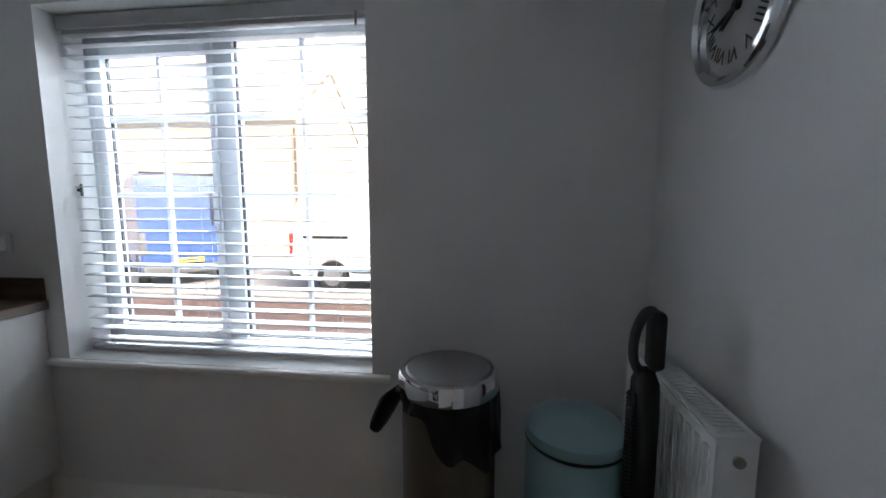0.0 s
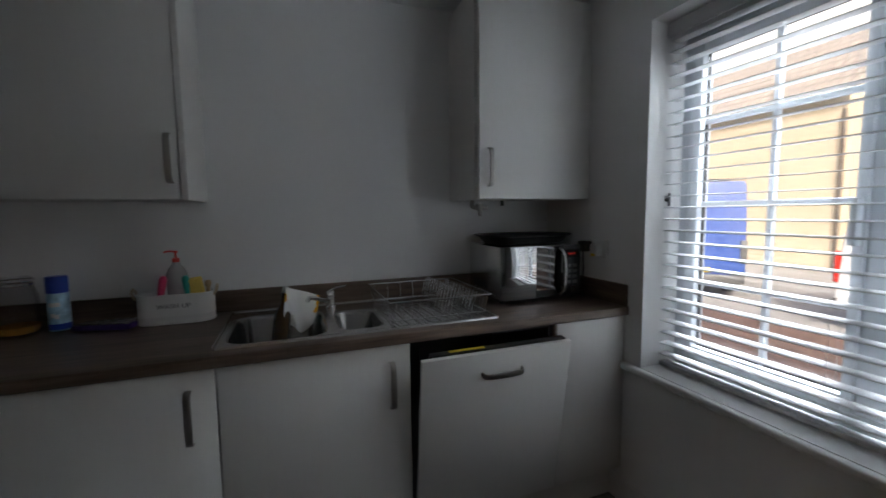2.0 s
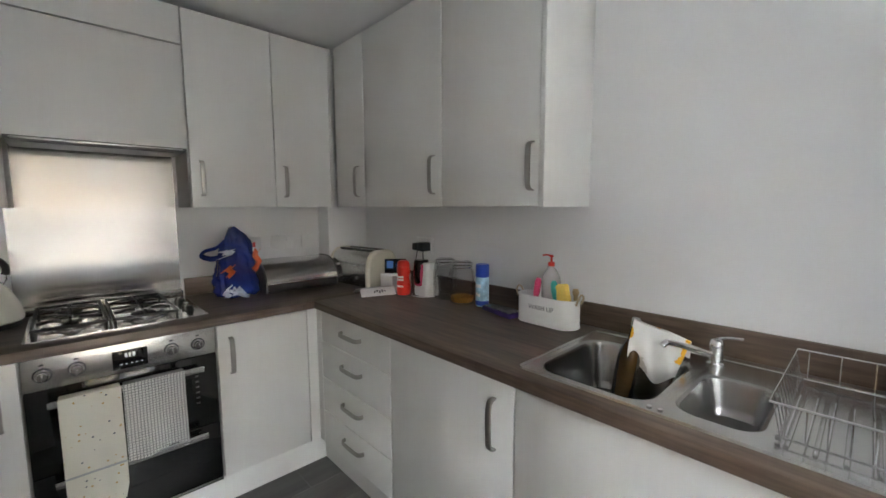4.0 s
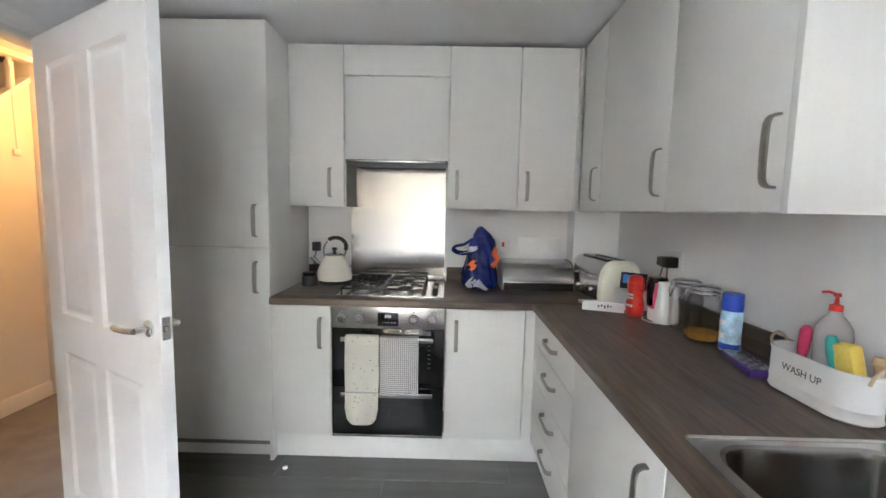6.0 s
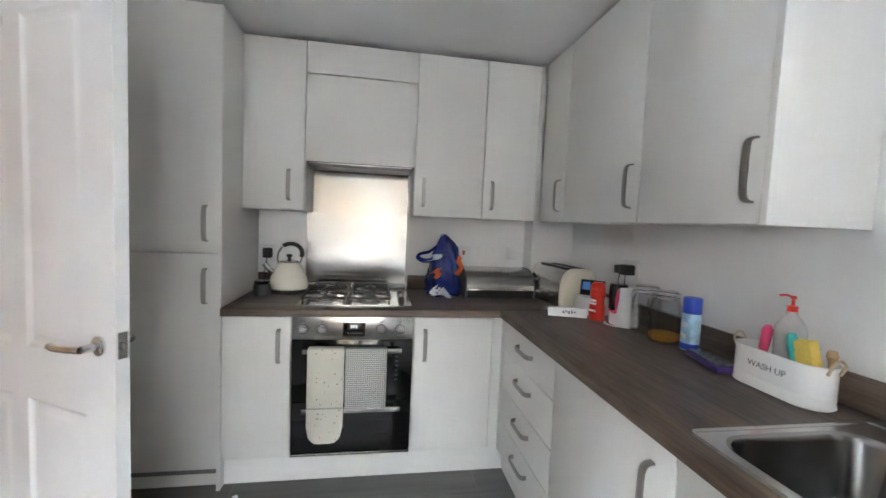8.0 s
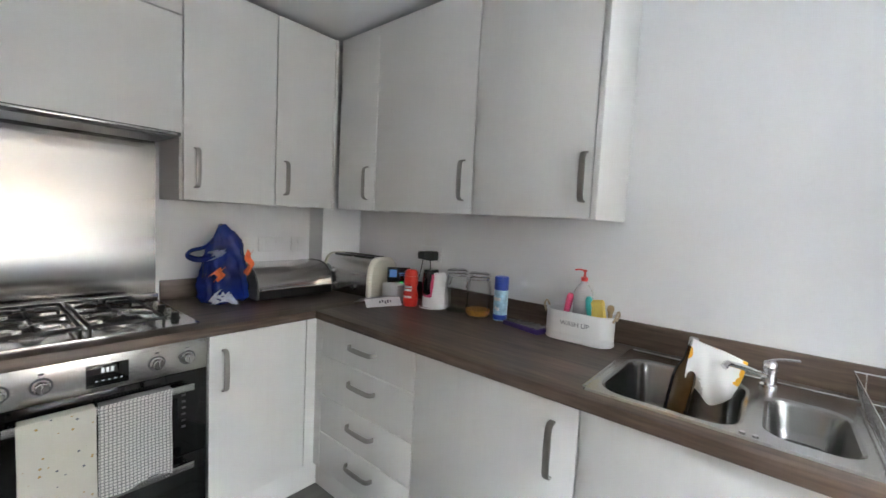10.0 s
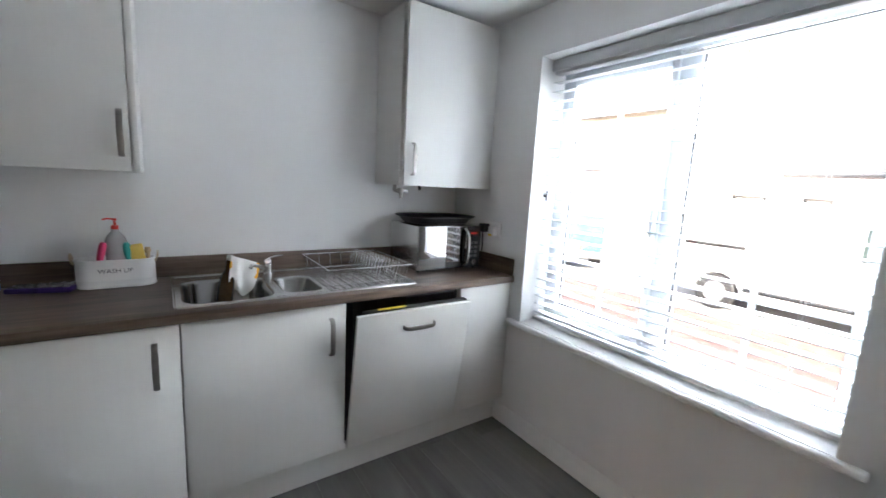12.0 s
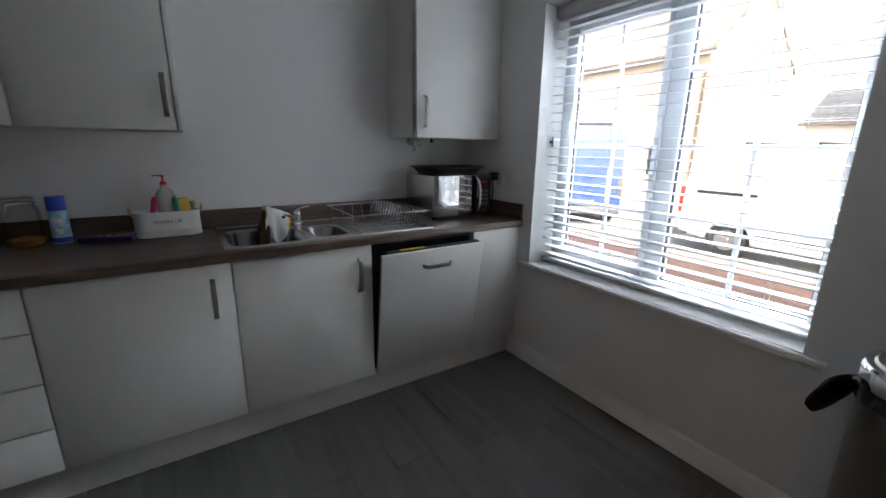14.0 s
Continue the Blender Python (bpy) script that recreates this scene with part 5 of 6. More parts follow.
# white box with a small screen on top
one("white_box", bx(0.06, 0.2, 0.6, 0.72, WT, WT + 0.092, 0.006), WHITE_PL, "plain white box behind the leaflet", "box")
ph = thing("smart_display", "small dark touchscreen leaning on the white box", "display", pose(0.135, 0.662, WT + 0.0925, 0, 0, 50) @ pose(0, 0, 0, 0, -12, 0))
part("case", bx(-0.006, 0.004, -0.062, 0.062, 0.001, 0.085, 0.003), BLACK, ph)
part("screen", bx(0.0042, 0.005, -0.057, 0.057, 0.007, 0.079), BLACK_GLASS, ph)
part("screen_picture", bx(0.0052, 0.0056, -0.05, -0.012, 0.03, 0.072), SCREEN_BLUE, ph)
b = B()
box(b, 0.0052, 0.0056, 0.0, 0.05, 0.05, 0.054)
box(b, 0.0052, 0.0056, 0.0, 0.03, 0.04, 0.043)
part("screen_line", b, SCREEN_BLUE, ph)
part("led", bx(0.006, 0.009, 0.01, 0.02, 0.001, 0.006), GREEN_LED, ph, "glowing green light")
lf = thing("leaflet", "folded white printed leaflet lying on the worktop", "paper", pose(0.3, 0.705, WT, 0, 0, -20) @ Matrix.Diagonal((1.0, 1.0, 0.75, 1.0)))
b = B()
sheet(b, 10, 10, lambda u, v: (-0.1 + 0.19 * u, 0.05 - 0.035 * v, 0.002 + 0.05 * v + 0.003 * math.sin(u * 5) * v), 0.0012)
part("lower_fold", b, PAPER, lf)
b = B()
sheet(b, 10, 10, lambda u, v: (-0.09 + 0.2 * u, 0.014 - 0.1 * v, 0.058 - 0.05 * v + 0.004 * math.sin(u * 4)), 0.0012)
part("upper_fold", b, PAPER, lf)
b = B()
for i in range(5):
    box(b, -0.045 + i * 0.014, -0.037 + i * 0.014, -0.006 - 0.006 * (i % 2), 0.004 + 0.005 * (i % 3), 0.0012, 0.0018, m=pose(0, 0.0325, 0.029, -55, 0, 0))
part("print", b, INK, lf)

rb = thing("red_bottle", "red plastic squeeze bottle with white lettering marks", "bottle", pose(0.187, 0.808, WT))
b = B()
lathe(b, [(0.034, 0), (0.037, 0.004), (0.039, 0.035), (0.0375, 0.065), (0.0315, 0.088), (0.031, 0.096), (0.0355, 0.118), (0.0365, 0.14), (0.0345, 0.155)], 28)
part("body", b, RED_PL, rb)
b = B()
lathe(b, [(0.034, 0.1555), (0.0345, 0.165), (0.03, 0.18), (0.02, 0.188)], 28)
part("cap", b, RED_PL, rb)
for k, z in enumerate((0.05, 0.085, 0.1)):
    b = B()
    for a in range(-3, 4):
        an = radians(12 * a + 8)
        r = 0.0375 if z < 0.06 else 0.0355
        box(b, -0.0006, 0.0012, -0.0035, 0.0035, -0.005, 0.005, m=Matrix.Translation((r * math.cos(an), r * math.sin(an), z + 0.02 * (z < 0.06) * 0)) @ Matrix.Rotation(an, 4, "Z"))
    part("label_mark", b, WHITE_PL, rb)

pk = thing("handheld_appliance", "white and pink kitchen appliance with a dark tank", "appliance", pose(0.112, 0.912, WT, 0, 0, 2))
b = B()
loft(b, [[(x * s, y * s - o, z) for x, y in oval(0.09, 0.125, 0.03)] for z, s, o in ((0.001, 1.0, 0), (0.02, 1.04, 0), (0.08, 1.0, 0.0), (0.13, 0.93, 0.004), (0.17, 0.86, 0.008), (0.18, 0.8, 0.008))])
part("housing", b, WHITE_PL, pk)
b = B()
loft(b, [[(x * s + 0.012, y * s - 0.018, z) for x, y in oval(0.085, 0.086, 0.03)] for z, s in ((0.045, 0.6), (0.06, 0.95), (0.12, 1.02), (0.172, 0.95))])
part("pink_shield", b, PINK, pk, "bright pink curved surround")
b = B()
loft(b, [[(x * s + 0.02, y * s - 0.018, z) for x, y in oval(0.08, 0.06, 0.025)] for z, s in ((0.06, 0.7), (0.075, 1.0), (0.15, 1.06), (0.188, 1.0), (0.194, 0.9))])
part("tank", b, BLACK_GLASS, pk, "dark translucent tank")
b = B()
tube(b, smooth_pts([(0.05, 0.05, 0.005), (0.07, 0.02, 0.004), (0.075, -0.03, 0.004), (0.05, -0.06, 0.004)]), 0.003, 6)
part("lead", b, WHITE_PL, pk)


def kilner(m, fill, label):
    t = thing("storage_jar", label, "jar", m, "glass storage jars")
    b = B()
    lathe(b, [(0.048, 0.0), (0.056, 0.006), (0.058, 0.02), (0.058, 0.13), (0.052, 0.155), (0.045, 0.168), (0.045, 0.178), (0.042, 0.178), (0.042, 0.166), (0.049, 0.152), (0.0545, 0.128), (0.0545, 0.02), (0.05, 0.008)], 36)
    g = part("glass", b, JAR_GLASS, t)
    b = B()
    lathe(b, [(0.047, 0.1785), (0.048, 0.182), (0.048, 0.19), (0.04, 0.198), (0.02, 0.2)], 32)
    part("lid", b, JAR_GLASS, t)
    b = B()
    tube(b, [(0.0475 * math.cos(a * math.pi / 12), 0.0475 * math.sin(a * math.pi / 12), 0.172) for a in range(24)], 0.0036, 6, closed=True)
    tube(b, [(0.0495 * math.cos(a * math.pi / 12), 0.0495 * math.sin(a * math.pi / 12), 0.187) for a in range(24)], 0.0036, 6, closed=True)
    tube(b, smooth_pts([(0.05, -0.01, 0.187), (0.06, -0.012, 0.16), (0.062, 0, 0.13), (0.06, 0.012, 0.16), (0.05, 0.01, 0.187)]), 0.0017, 6)
    part("wire_clip", b, CHROME, t)
    if fill:
        b = B()
        lathe(b, [(0.046, 0.0085), (0.0535, 0.02), (0.0538, fill), (0.02, fill + 0.006)], 32)
        part("contents", b, ORANGE_FOOD, t, "orange dried pulses in the bottom")
    return t


kilner(pose(0.085, 1.03, WT) @ Matrix.Scale(1.06, 4), 0.0, "empty clip-top glass storage jar")
kilner(pose(0.1, 1.17, WT, 0, 0, -30) @ Matrix.Scale(1.06, 4), 0.033, "clip-top glass storage jar with orange pulses")

sc = thing("spray_can", "pale blue aerosol can with a dark blue cap", "spray can", pose(0.07, 1.276, WT))
b = B()
lathe(b, [(0.03, 0.0), (0.0325, 0.004), (0.0325, 0.135), (0.029, 0.142)], 32)
part("can", b, CAN_BLUE, sc)
b = B()
lathe(b, [(0.0325, 0.142), (0.033, 0.145), (0.0325, 0.198), (0.03, 0.203)], 32)
part("cap", b, BLUE_CAP, sc)
b = B()
for a, z in ((-20, 0.1), (0, 0.1), (18, 0.1), (-12, 0.06), (10, 0.055)):
    box(b, -0.0005, 0.0008, -0.006, 0.006, -0.008, 0.008, 0.0, m=pose(0.0326 * math.cos(radians(a)), 0.0326 * math.sin(radians(a)), z, 0, 0, a))
part("label_mark", b, WHITE_PL, sc)

b = B()
lathe(b, [(0.0328, 0.006), (0.033, 0.008), (0.033, 0.026), (0.0328, 0.028)], 32)
part("label_band", b, BLUE_CAP, sc, "dark blue band round the can")

fp = thing("foil_packet", "purple wrapper half torn off a silver foil packet", "packet", pose(0.125, 1.435, WT, 0, 0, 76))
b = B()
box(b, -0.1, 0.1, -0.035, 0.035, 0.001, 0.022, 0.006)
part("wrapper", b, PURPLE, fp)
b = B()
sheet(b, 20, 10, lambda u, v: (-0.085 + 0.18 * u, -0.03 + 0.06 * v, 0.0255 + 0.0016 * math.sin(u * 31 + v * 9) + 0.0012 * math.sin(v * 23) + 0.008 * u * v), 0.002)
part("foil", b, FOIL, fp)

# wash-up caddy
wc = thing("washing_up_caddy", "white enamel oval caddy lettered WASH UP", "caddy", pose(0.106, 1.663, WT))
b = B()
OV = oval(0.11, 0.265, 0.054, 8)
def sc_ring(s, z, e=0.0):
    return [(x * s * (1 + e), y * s, z) for x, y in OV]
loft(b, [sc_ring(0.98, 0.001), sc_ring(1.02, 0.006), sc_ring(1.0, 0.012), sc_ring(1.0, 0.03), sc_ring(1.012, 0.033), sc_ring(1.0, 0.036), sc_ring(1.0, 0.108), sc_ring(1.025, 0.112), sc_ring(1.025, 0.118), sc_ring(0.97, 0.118), sc_ring(0.96, 0.02)])
part("tub", b, WHITE_PL, wc)
part("lettering", text_bm("WASH UP", 0.026, Matrix.Translation((0.0556, 0, 0.072)) @ Matrix(((0, 0, 1, 0), (1, 0, 0, 0), (0, 1, 0, 0), (0, 0, 0, 1)))), INK, wc, "grey lettering reading WASH UP")
for s in (-1, 1):
    b = B()
    tube(b, smooth_pts([(0.02, s * 0.133, 0.1), (0.02, s * 0.142, 0.125), (0, s * 0.143, 0.14), (-0.02, s * 0.142, 0.125), (-0.02, s * 0.133, 0.1)]), 0.004, 6)
    part("side_handle", b, mat("pale_wood", (0.5, 0.4, 0.28), 0.6), wc)
so = thing("soap_bottle", "clear pump bottle with a red pump top", "bottle", pose(0.092, 1.665, WT + 0.022))
b = B()
lathe(b, [(0.03, 0.0), (0.035, 0.005), (0.037, 0.12), (0.039, 0.15), (0.036, 0.172), (0.026, 0.192), (0.0145, 0.205), (0.0125, 0.215)], 28)
part("bottle", b, mat("cloudy_plastic", (0.82, 0.8, 0.79), 0.2, glass=0.55), so)
b = B()
lathe(b, [(0.0135, 0.215), (0.0135, 0.23), (0.005, 0.233), (0.004, 0.25), (0.008, 0.252), (0.007, 0.26)], 16)
tube(b, [(0.0, 0.0, 0.256), (0.0, -0.022, 0.259), (0.0, -0.04, 0.255)], 0.0036, 8)
part("pump", b, RED_PL, so)
part("label", bx(0.032, 0.0335, -0.012, 0.012, 0.15, 0.165), PINK, so)
b = B()
lathe(b, [(0.008, 0.0), (0.009, 0.06), (0.013, 0.09), (0.014, 0.14), (0.009, 0.155)], 14)
one("washing_up_brush", b, PINK, "pink-handled washing-up brush in the caddy", "brush", m=pose(0.108, 1.595, WT + 0.035, 0, 6, 0) @ pose(0, 0, 0, -12, 0, 0))
b = B()
lathe(b, [(0.009, 0.0), (0.01, 0.09), (0.014, 0.12), (0.013, 0.15), (0.008, 0.16)], 12)
one("scrubbing_brush", b, TEAL, "teal plastic scrubbing brush in the caddy", "brush", m=pose(0.116, 1.712, WT + 0.025, 4, 5, 0))
one("sponge", bx(-0.016, 0.016, -0.026, 0.026, 0.0, 0.1, 0.007), YELLOW, "yellow sponge scourer standing in the caddy", "sponge", m=pose(0.108, 1.742, WT + 0.075, 8, 8, 0))
b = B()
lathe(b, [(0.008, 0.0), (0.008, 0.1), (0.014, 0.115), (0.01, 0.13)], 10)
one("dish_brush", b, mat("beech_wood", (0.46, 0.32, 0.18), 0.6, var=0.15), "pale wooden dish brush in the caddy", "brush", m=pose(0.082, 1.77, WT + 0.025, 0, 0, 0))

# microwave
mw = thing("microwave", "stainless microwave with a mirrored door", "microwave", pose(0.05, 2.968, WT))
MD, MWW, MZ0, MZ1 = 0.33, 0.435, 0.014, 0.262
part("casing", bx(0, MD - 0.022, 0, MWW, MZ0, MZ1, 0.004), STEEL, mw)
part("front_frame", bx(MD - 0.022, MD - 0.004, 0, MWW, MZ0, MZ1, 0.004), STEEL, mw)
dd = part("door", bx(MD - 0.004, MD + 0.004, 0.002, 0.33, MZ0 + 0.002, MZ1 - 0.002, 0.003), MIRROR, mw, "mirrored steel door")
part("door_window", bx(MD + 0.004, MD + 0.0048, 0.185, 0.322, 0.02, 0.256, 0.0), BLACK_GLASS, dd, "dark glass end of the door")
cp = part("control_panel", bx(MD - 0.004, MD + 0.003, 0.332, MWW - 0.001, MZ0 + 0.002, MZ1 - 0.002, 0.003), BLACK, mw, "black control panel")
b = B()
tube(b, smooth_pts([(MD + 0.003, 0.312, 0.03), (MD + 0.035, 0.317, 0.06), (MD + 0.042, 0.32, 0.138), (MD + 0.035, 0.317, 0.216), (MD + 0.003, 0.312, 0.246)]), 0.008, 10)
part("handle", b, STEEL, mw, "curved steel door handle")
disp = part("display", bx(MD + 0.003, MD + 0.004, 0.345, 0.42, 0.2, 0.238), BLACK_GLASS, cp)
b = B()
for i, y in enumerate((0.362, 0.372, 0.386, 0.396)):
    box(b, MD + 0.004, MD + 0.0045, y, y + 0.0045, 0.213, 0.223)
box(b, MD + 0.004, MD + 0.0045, 0.3795, 0.3815, 0.2165, 0.2195)
part("digits", b, RED_LED, disp, "glowing red digits")
for r in range(4):
    for c in range(2):
        part("button", bx(MD + 0.003, MD + 0.005, 0.352 + c * 0.035, 0.377 + c * 0.035, 0.075 + r * 0.026, 0.09 + r * 0.026, 0.001), GREY_PL, cp)
b = B()
lathe(b, [(0.018, 0), (0.017, 0.014)], 24, pose(MD + 0.003, 0.382, 0.048, 0, 90, 0))
part("dial", b, STEEL, cp)
b = B()
for i in range(8):
    box(b, 0.05 + i * 0.02, 0.058 + i * 0.02, -0.0008, 0.0, 0.05, 0.09)
part("vent_slot", b, BLACK, mw)
for x in (0.03, 0.29):
    for y in (0.03, 0.42):
        b = B()
        lathe(b, [(0.012, 0), (0.012, 0.0145)], 10, pose(x, y, 0))
        part("foot", b, BLACK, mw)
tr = B()
loft(tr, [[(x, y, z) for x, y in oval(w, d, r, 8)] for w, d, r, z in ((0.2, 0.32, 0.07, 0.0), (0.23, 0.35, 0.085, 0.004), (0.26, 0.4, 0.1, 0.03), (0.29, 0.44, 0.11, 0.036), (0.29, 0.44, 0.11, 0.04), (0.254, 0.394, 0.098, 0.034), (0.226, 0.345, 0.08, 0.008), (0.2, 0.32, 0.07, 0.006))])
one("baking_tray", tr, BLACK, "black oval baking tray on top of the microwave", "baking tray", m=pose(0.185, 3.2, WT + MZ1 + 0.001) @ Matrix.Diagonal((1.1, 1.1, 1.15, 1.0)))
# pipework under the wall cupboard
b = B()
tube(b, smooth_pts([(0.1, 2.96, 1.389), (0.1, 2.96, 1.36), (0.105, 2.99, 1.352), (0.105, 3.04, 1.352)]), 0.011, 10)
lathe(b, [(0.017, 0), (0.017, 0.03)], 14, pose(0.105, 2.995, 1.34))
lathe(b, [(0.009, 0), (0.012, 0.03)], 12, pose(0.105, 3.0, 1.31))
one("stop_valve", b, NICKEL, "metal stop valve under the wall cupboard", "valve")
b = B()
tube(b, [(0.08, 3.14, 1.389), (0.08, 3.14, 1.362)], 0.01, 10)
one("pipe_stub", b, BLACK, "short dark pipe under the wall cupboard", "pipe")

# ---- by the window wall ----
bn = thing("kitchen_bin", "tall taupe round bin with chrome lid and black liner", "bin", pose(2.35, 3.148, 0.001) @ Matrix.Diagonal((1.03, 1.03, 0.995, 1)))
b = B()
lathe(b, [(0.13, 0.0), (0.134, 0.01), (0.134, 0.76), (0.13, 0.79)], 48)
part("body", b, TAUPE, bn)
b = B()
lathe(b, [(0.138, 0.785), (0.143, 0.79), (0.143, 0.832), (0.138, 0.842), (0.127, 0.843), (0.125, 0.838)], 48)
part("rim", b, CHROME, bn, "polished chrome rim")
b = B()
lathe(b, [(0.121, 0.83), (0.123, 0.842), (0.118, 0.848), (0.08, 0.852), (0.02, 0.853)], 48)
part("lid", b, mat("brushed_lid", (0.38, 0.38, 0.38), 0.45, 0.9, var=0.05), bn, "brushed grey lid")
b = B()
def liner(u, v):
    a = u * 2 * math.pi
    drop = 0.05 + 0.17 * max(0, math.sin(a - 4.2)) ** 2 + 0.035 * math.sin(3 * a) + 0.02 * math.sin(7 * a)
    r = 0.139 + 0.008 * math.sin(9 * a + 3 * v) * v + 0.006 * v + 0.004 * math.sin(17 * a)
    return (r * math.cos(a), r * math.sin(a), 0.79 - drop * v)
sheet(b, 72, 8, liner, 0.0015)
part("liner", b, BAG_BLACK, bn, "black bin liner hanging over the edge")
b = B()
loft(b, [[(-0.132 - t * 0.06 + 0.016 * math.cos(a), -0.03 - 0.03 * t + (0.015 + 0.03 * math.sin(t * 2.6)) * math.cos(a * 1.0), 0.775 - 0.06 * t * t - 0.02 * t + (0.012 + 0.032 * math.sin(t * 2.6)) * math.sin(a) * (1 + 0.2 * math.sin(3 * a))) for a in [k * math.pi / 8 for k in range(16)]] for t in [i / 8 for i in range(9)]])
part("liner_knot", b, BAG_BLACK, bn, "knotted bunch of black liner")
pb = thing("pedal_bin", "duck-egg blue round pedal bin with a domed lid", "bin", pose(2.712, 3.13, 0.001) @ Matrix.Diagonal((1.01, 1.01, 1.022, 1.0)))
b = B()
lathe(b, [(0.132, 0.0), (0.135, 0.012), (0.135, 0.64), (0.132, 0.648)], 48)
part("body", b, TEAL_BIN, pb)
b = B()
lathe(b, [(0.136, 0.642), (0.138, 0.645), (0.138, 0.651), (0.134, 0.653)], 48)
part("seal", b, BLACK, pb)
b = B()
lathe(b, [(0.138, 0.653), (0.139, 0.658), (0.137, 0.68), (0.125, 0.693), (0.09, 0.701), (0.03, 0.704)], 48)
part("lid", b, TEAL_BIN, pb)
part("lid_hinge", bx(0.09, 0.145, 0.03, 0.09, 0.61, 0.67, 0.01), BLACK, pb)
part("pedal", bx(-0.03, 0.03, -0.185, -0.13, 0.012, 0.024, 0.005), BLACK, pb)

vc = thing("stick_vacuum", "black upright stick vacuum cleaner leaning by the radiator", "vacuum cleaner", pose(2.85, 3.06, 0.001) @ Matrix.Diagonal((0.84, 1.0, 1.035, 1.0)))
b = B()
box(b, -0.05, 0.05, -0.17, 0.0, 0.0, 0.06, 0.02, seg=3)
part("floor_head", b, BLACK, vc)
b = B()
loft(b, [[(x * s, -0.04 + y * s, z) for x, y in oval(0.075, 0.08, 0.03)] for z, s in ((0.05, 0.7), (0.1, 1.0), (0.5, 1.0), (0.78, 1.0), (0.85, 0.92), (0.88, 0.6))])
part("body", b, BLACK, vc)
b = B()
lathe(b, [(0.011 + 0.0042 * (i % 2), 0.56 + i * 0.0054) for i in range(51)], 14, pose(-0.042, -0.055, 0))
part("ribbed_hose", b, BLACK, vc)
b = B()
tube(b, smooth_pts([(0.0, -0.04, 0.86), (-0.036, -0.045, 0.9), (-0.04, -0.05, 0.965), (-0.018, -0.05, 1.015), (0.012, -0.045, 1.018), (0.022, -0.04, 0.96), (0.02, -0.04, 0.88)]), 0.0135, 10)
box(b, 0.0, 0.042, -0.07, -0.015, 0.885, 1.024, 0.014, seg=3)
part("handle", b, BLACK, vc, "black loop handle")
b = B()
tube(b, smooth_pts([(-0.052, -0.09, 0.86), (-0.058, -0.1, 0.7), (-0.05, -0.09, 0.4), (-0.05, -0.08, 0.1)]), 0.0035, 6)
part("wrapped_cable", b, BLACK, vc)

rd = thing("radiator", "white panel radiator with a slotted top grille", "radiator", pose(EAST, 2.81, 0.27))
RL, RT = 0.52, 0.6
prof = []
b = B()
for x0, x1 in ((-0.112, -0.098), (-0.05, -0.036)):
    box(b, x0, x1, 0.004, RL - 0.004, 0.01, RT - 0.012, 0.004)
part("panel", b, GLOSS, rd)
n = 13
for i in range(n):
    y = 0.03 + i * (RL - 0.06) / (n - 1)
    part("flute", bx(-0.1142, -0.1118, y - 0.011, y + 0.011, 0.03, RT - 0.035, 0.0035), GLOSS, rd)
for y in (0.0, RL - 0.003):
    part("side_cover", bx(-0.113, -0.034, y, y + 0.003, 0.0, RT - 0.004, 0.001), GLOSS, rd)
b = B()
box(b, -0.115, -0.1, -0.001, RL + 0.001, RT - 0.006, RT, 0.001)
box(b, -0.046, -0.032, -0.001, RL + 0.001, RT - 0.006, RT, 0.001)
box(b, -0.1, -0.046, -0.001, 0.022, RT - 0.006, RT, 0.001)
box(b, -0.1, -0.046, RL - 0.02, RL + 0.001, RT - 0.006, RT, 0.001)
part("top_grille", b, GLOSS, rd)
for i in range(30):
    y = 0.03 + i * 0.0158
    o = part("grille_bar", bx(-0.1, -0.046, y, y + 0.0075, RT - 0.006, RT - 0.001), GLOSS, rd)
b = B()
lathe(b, [(0.0115, 0), (0.0115, 0.006), (0.007, 0.007)], 20, pose(-0.07, -0.0005, RT - 0.05, 90, 0, 0))
part("end_plug", b, mat("brass_grey", (0.35, 0.33, 0.28), 0.35, 0.9), rd, "grey metal bleed plug")
b = B()
for y in (0.12, 0.4):
    box(b, -0.036, -0.001, y, y + 0.03, 0.1, 0.5)
part("bracket", b, STEEL, rd)
b = B()
tube(b, [(-0.07, 0.03, -0.269), (-0.07, 0.03, 0.012)], 0.0075, 10)
part("pipe", b, GLOSS, rd)

ck = thing("wall_clock", "round chrome wall clock with black Roman numerals", "clock", Matrix.Translation((EAST - 0.001, 3.05, 1.76)) @ Matrix.Scale(0.885, 4) @ pose(0, 0, 0, 0, -90, 0) @ pose(0, 0, 0, 0, 0, -90))
R = 0.2
b = B()
lathe(b, [(R - 0.03, 0.0), (R, 0.004), (R, 0.018), (R - 0.008, 0.032), (R - 0.018, 0.036), (R - 0.03, 0.026), (R - 0.032, 0.014)], 56)
part("rim", b, CHROME, ck, "polished chrome rim")
b = B()
lathe(b, [(R - 0.03, 0.003), (R - 0.031, 0.013), (0.01, 0.0135)], 56)
part("dial", b, mat("white_dial", (0.75, 0.75, 0.74), 0.5), ck)
NUM = ("XII", "I", "II", "III", "IIII", "V", "VI", "VII", "VIII", "IX", "X", "XI")
for i, w in enumerate(NUM):
    a = radians(90 - 30 * i)
    part("numeral", text_bm(w, 0.05, Matrix.Translation((0.118 * math.cos(a), 0.118 * math.sin(a), 0.0142)) @ Matrix.Rotation(a - math.pi / 2, 4, "Z")), BLACK, ck)
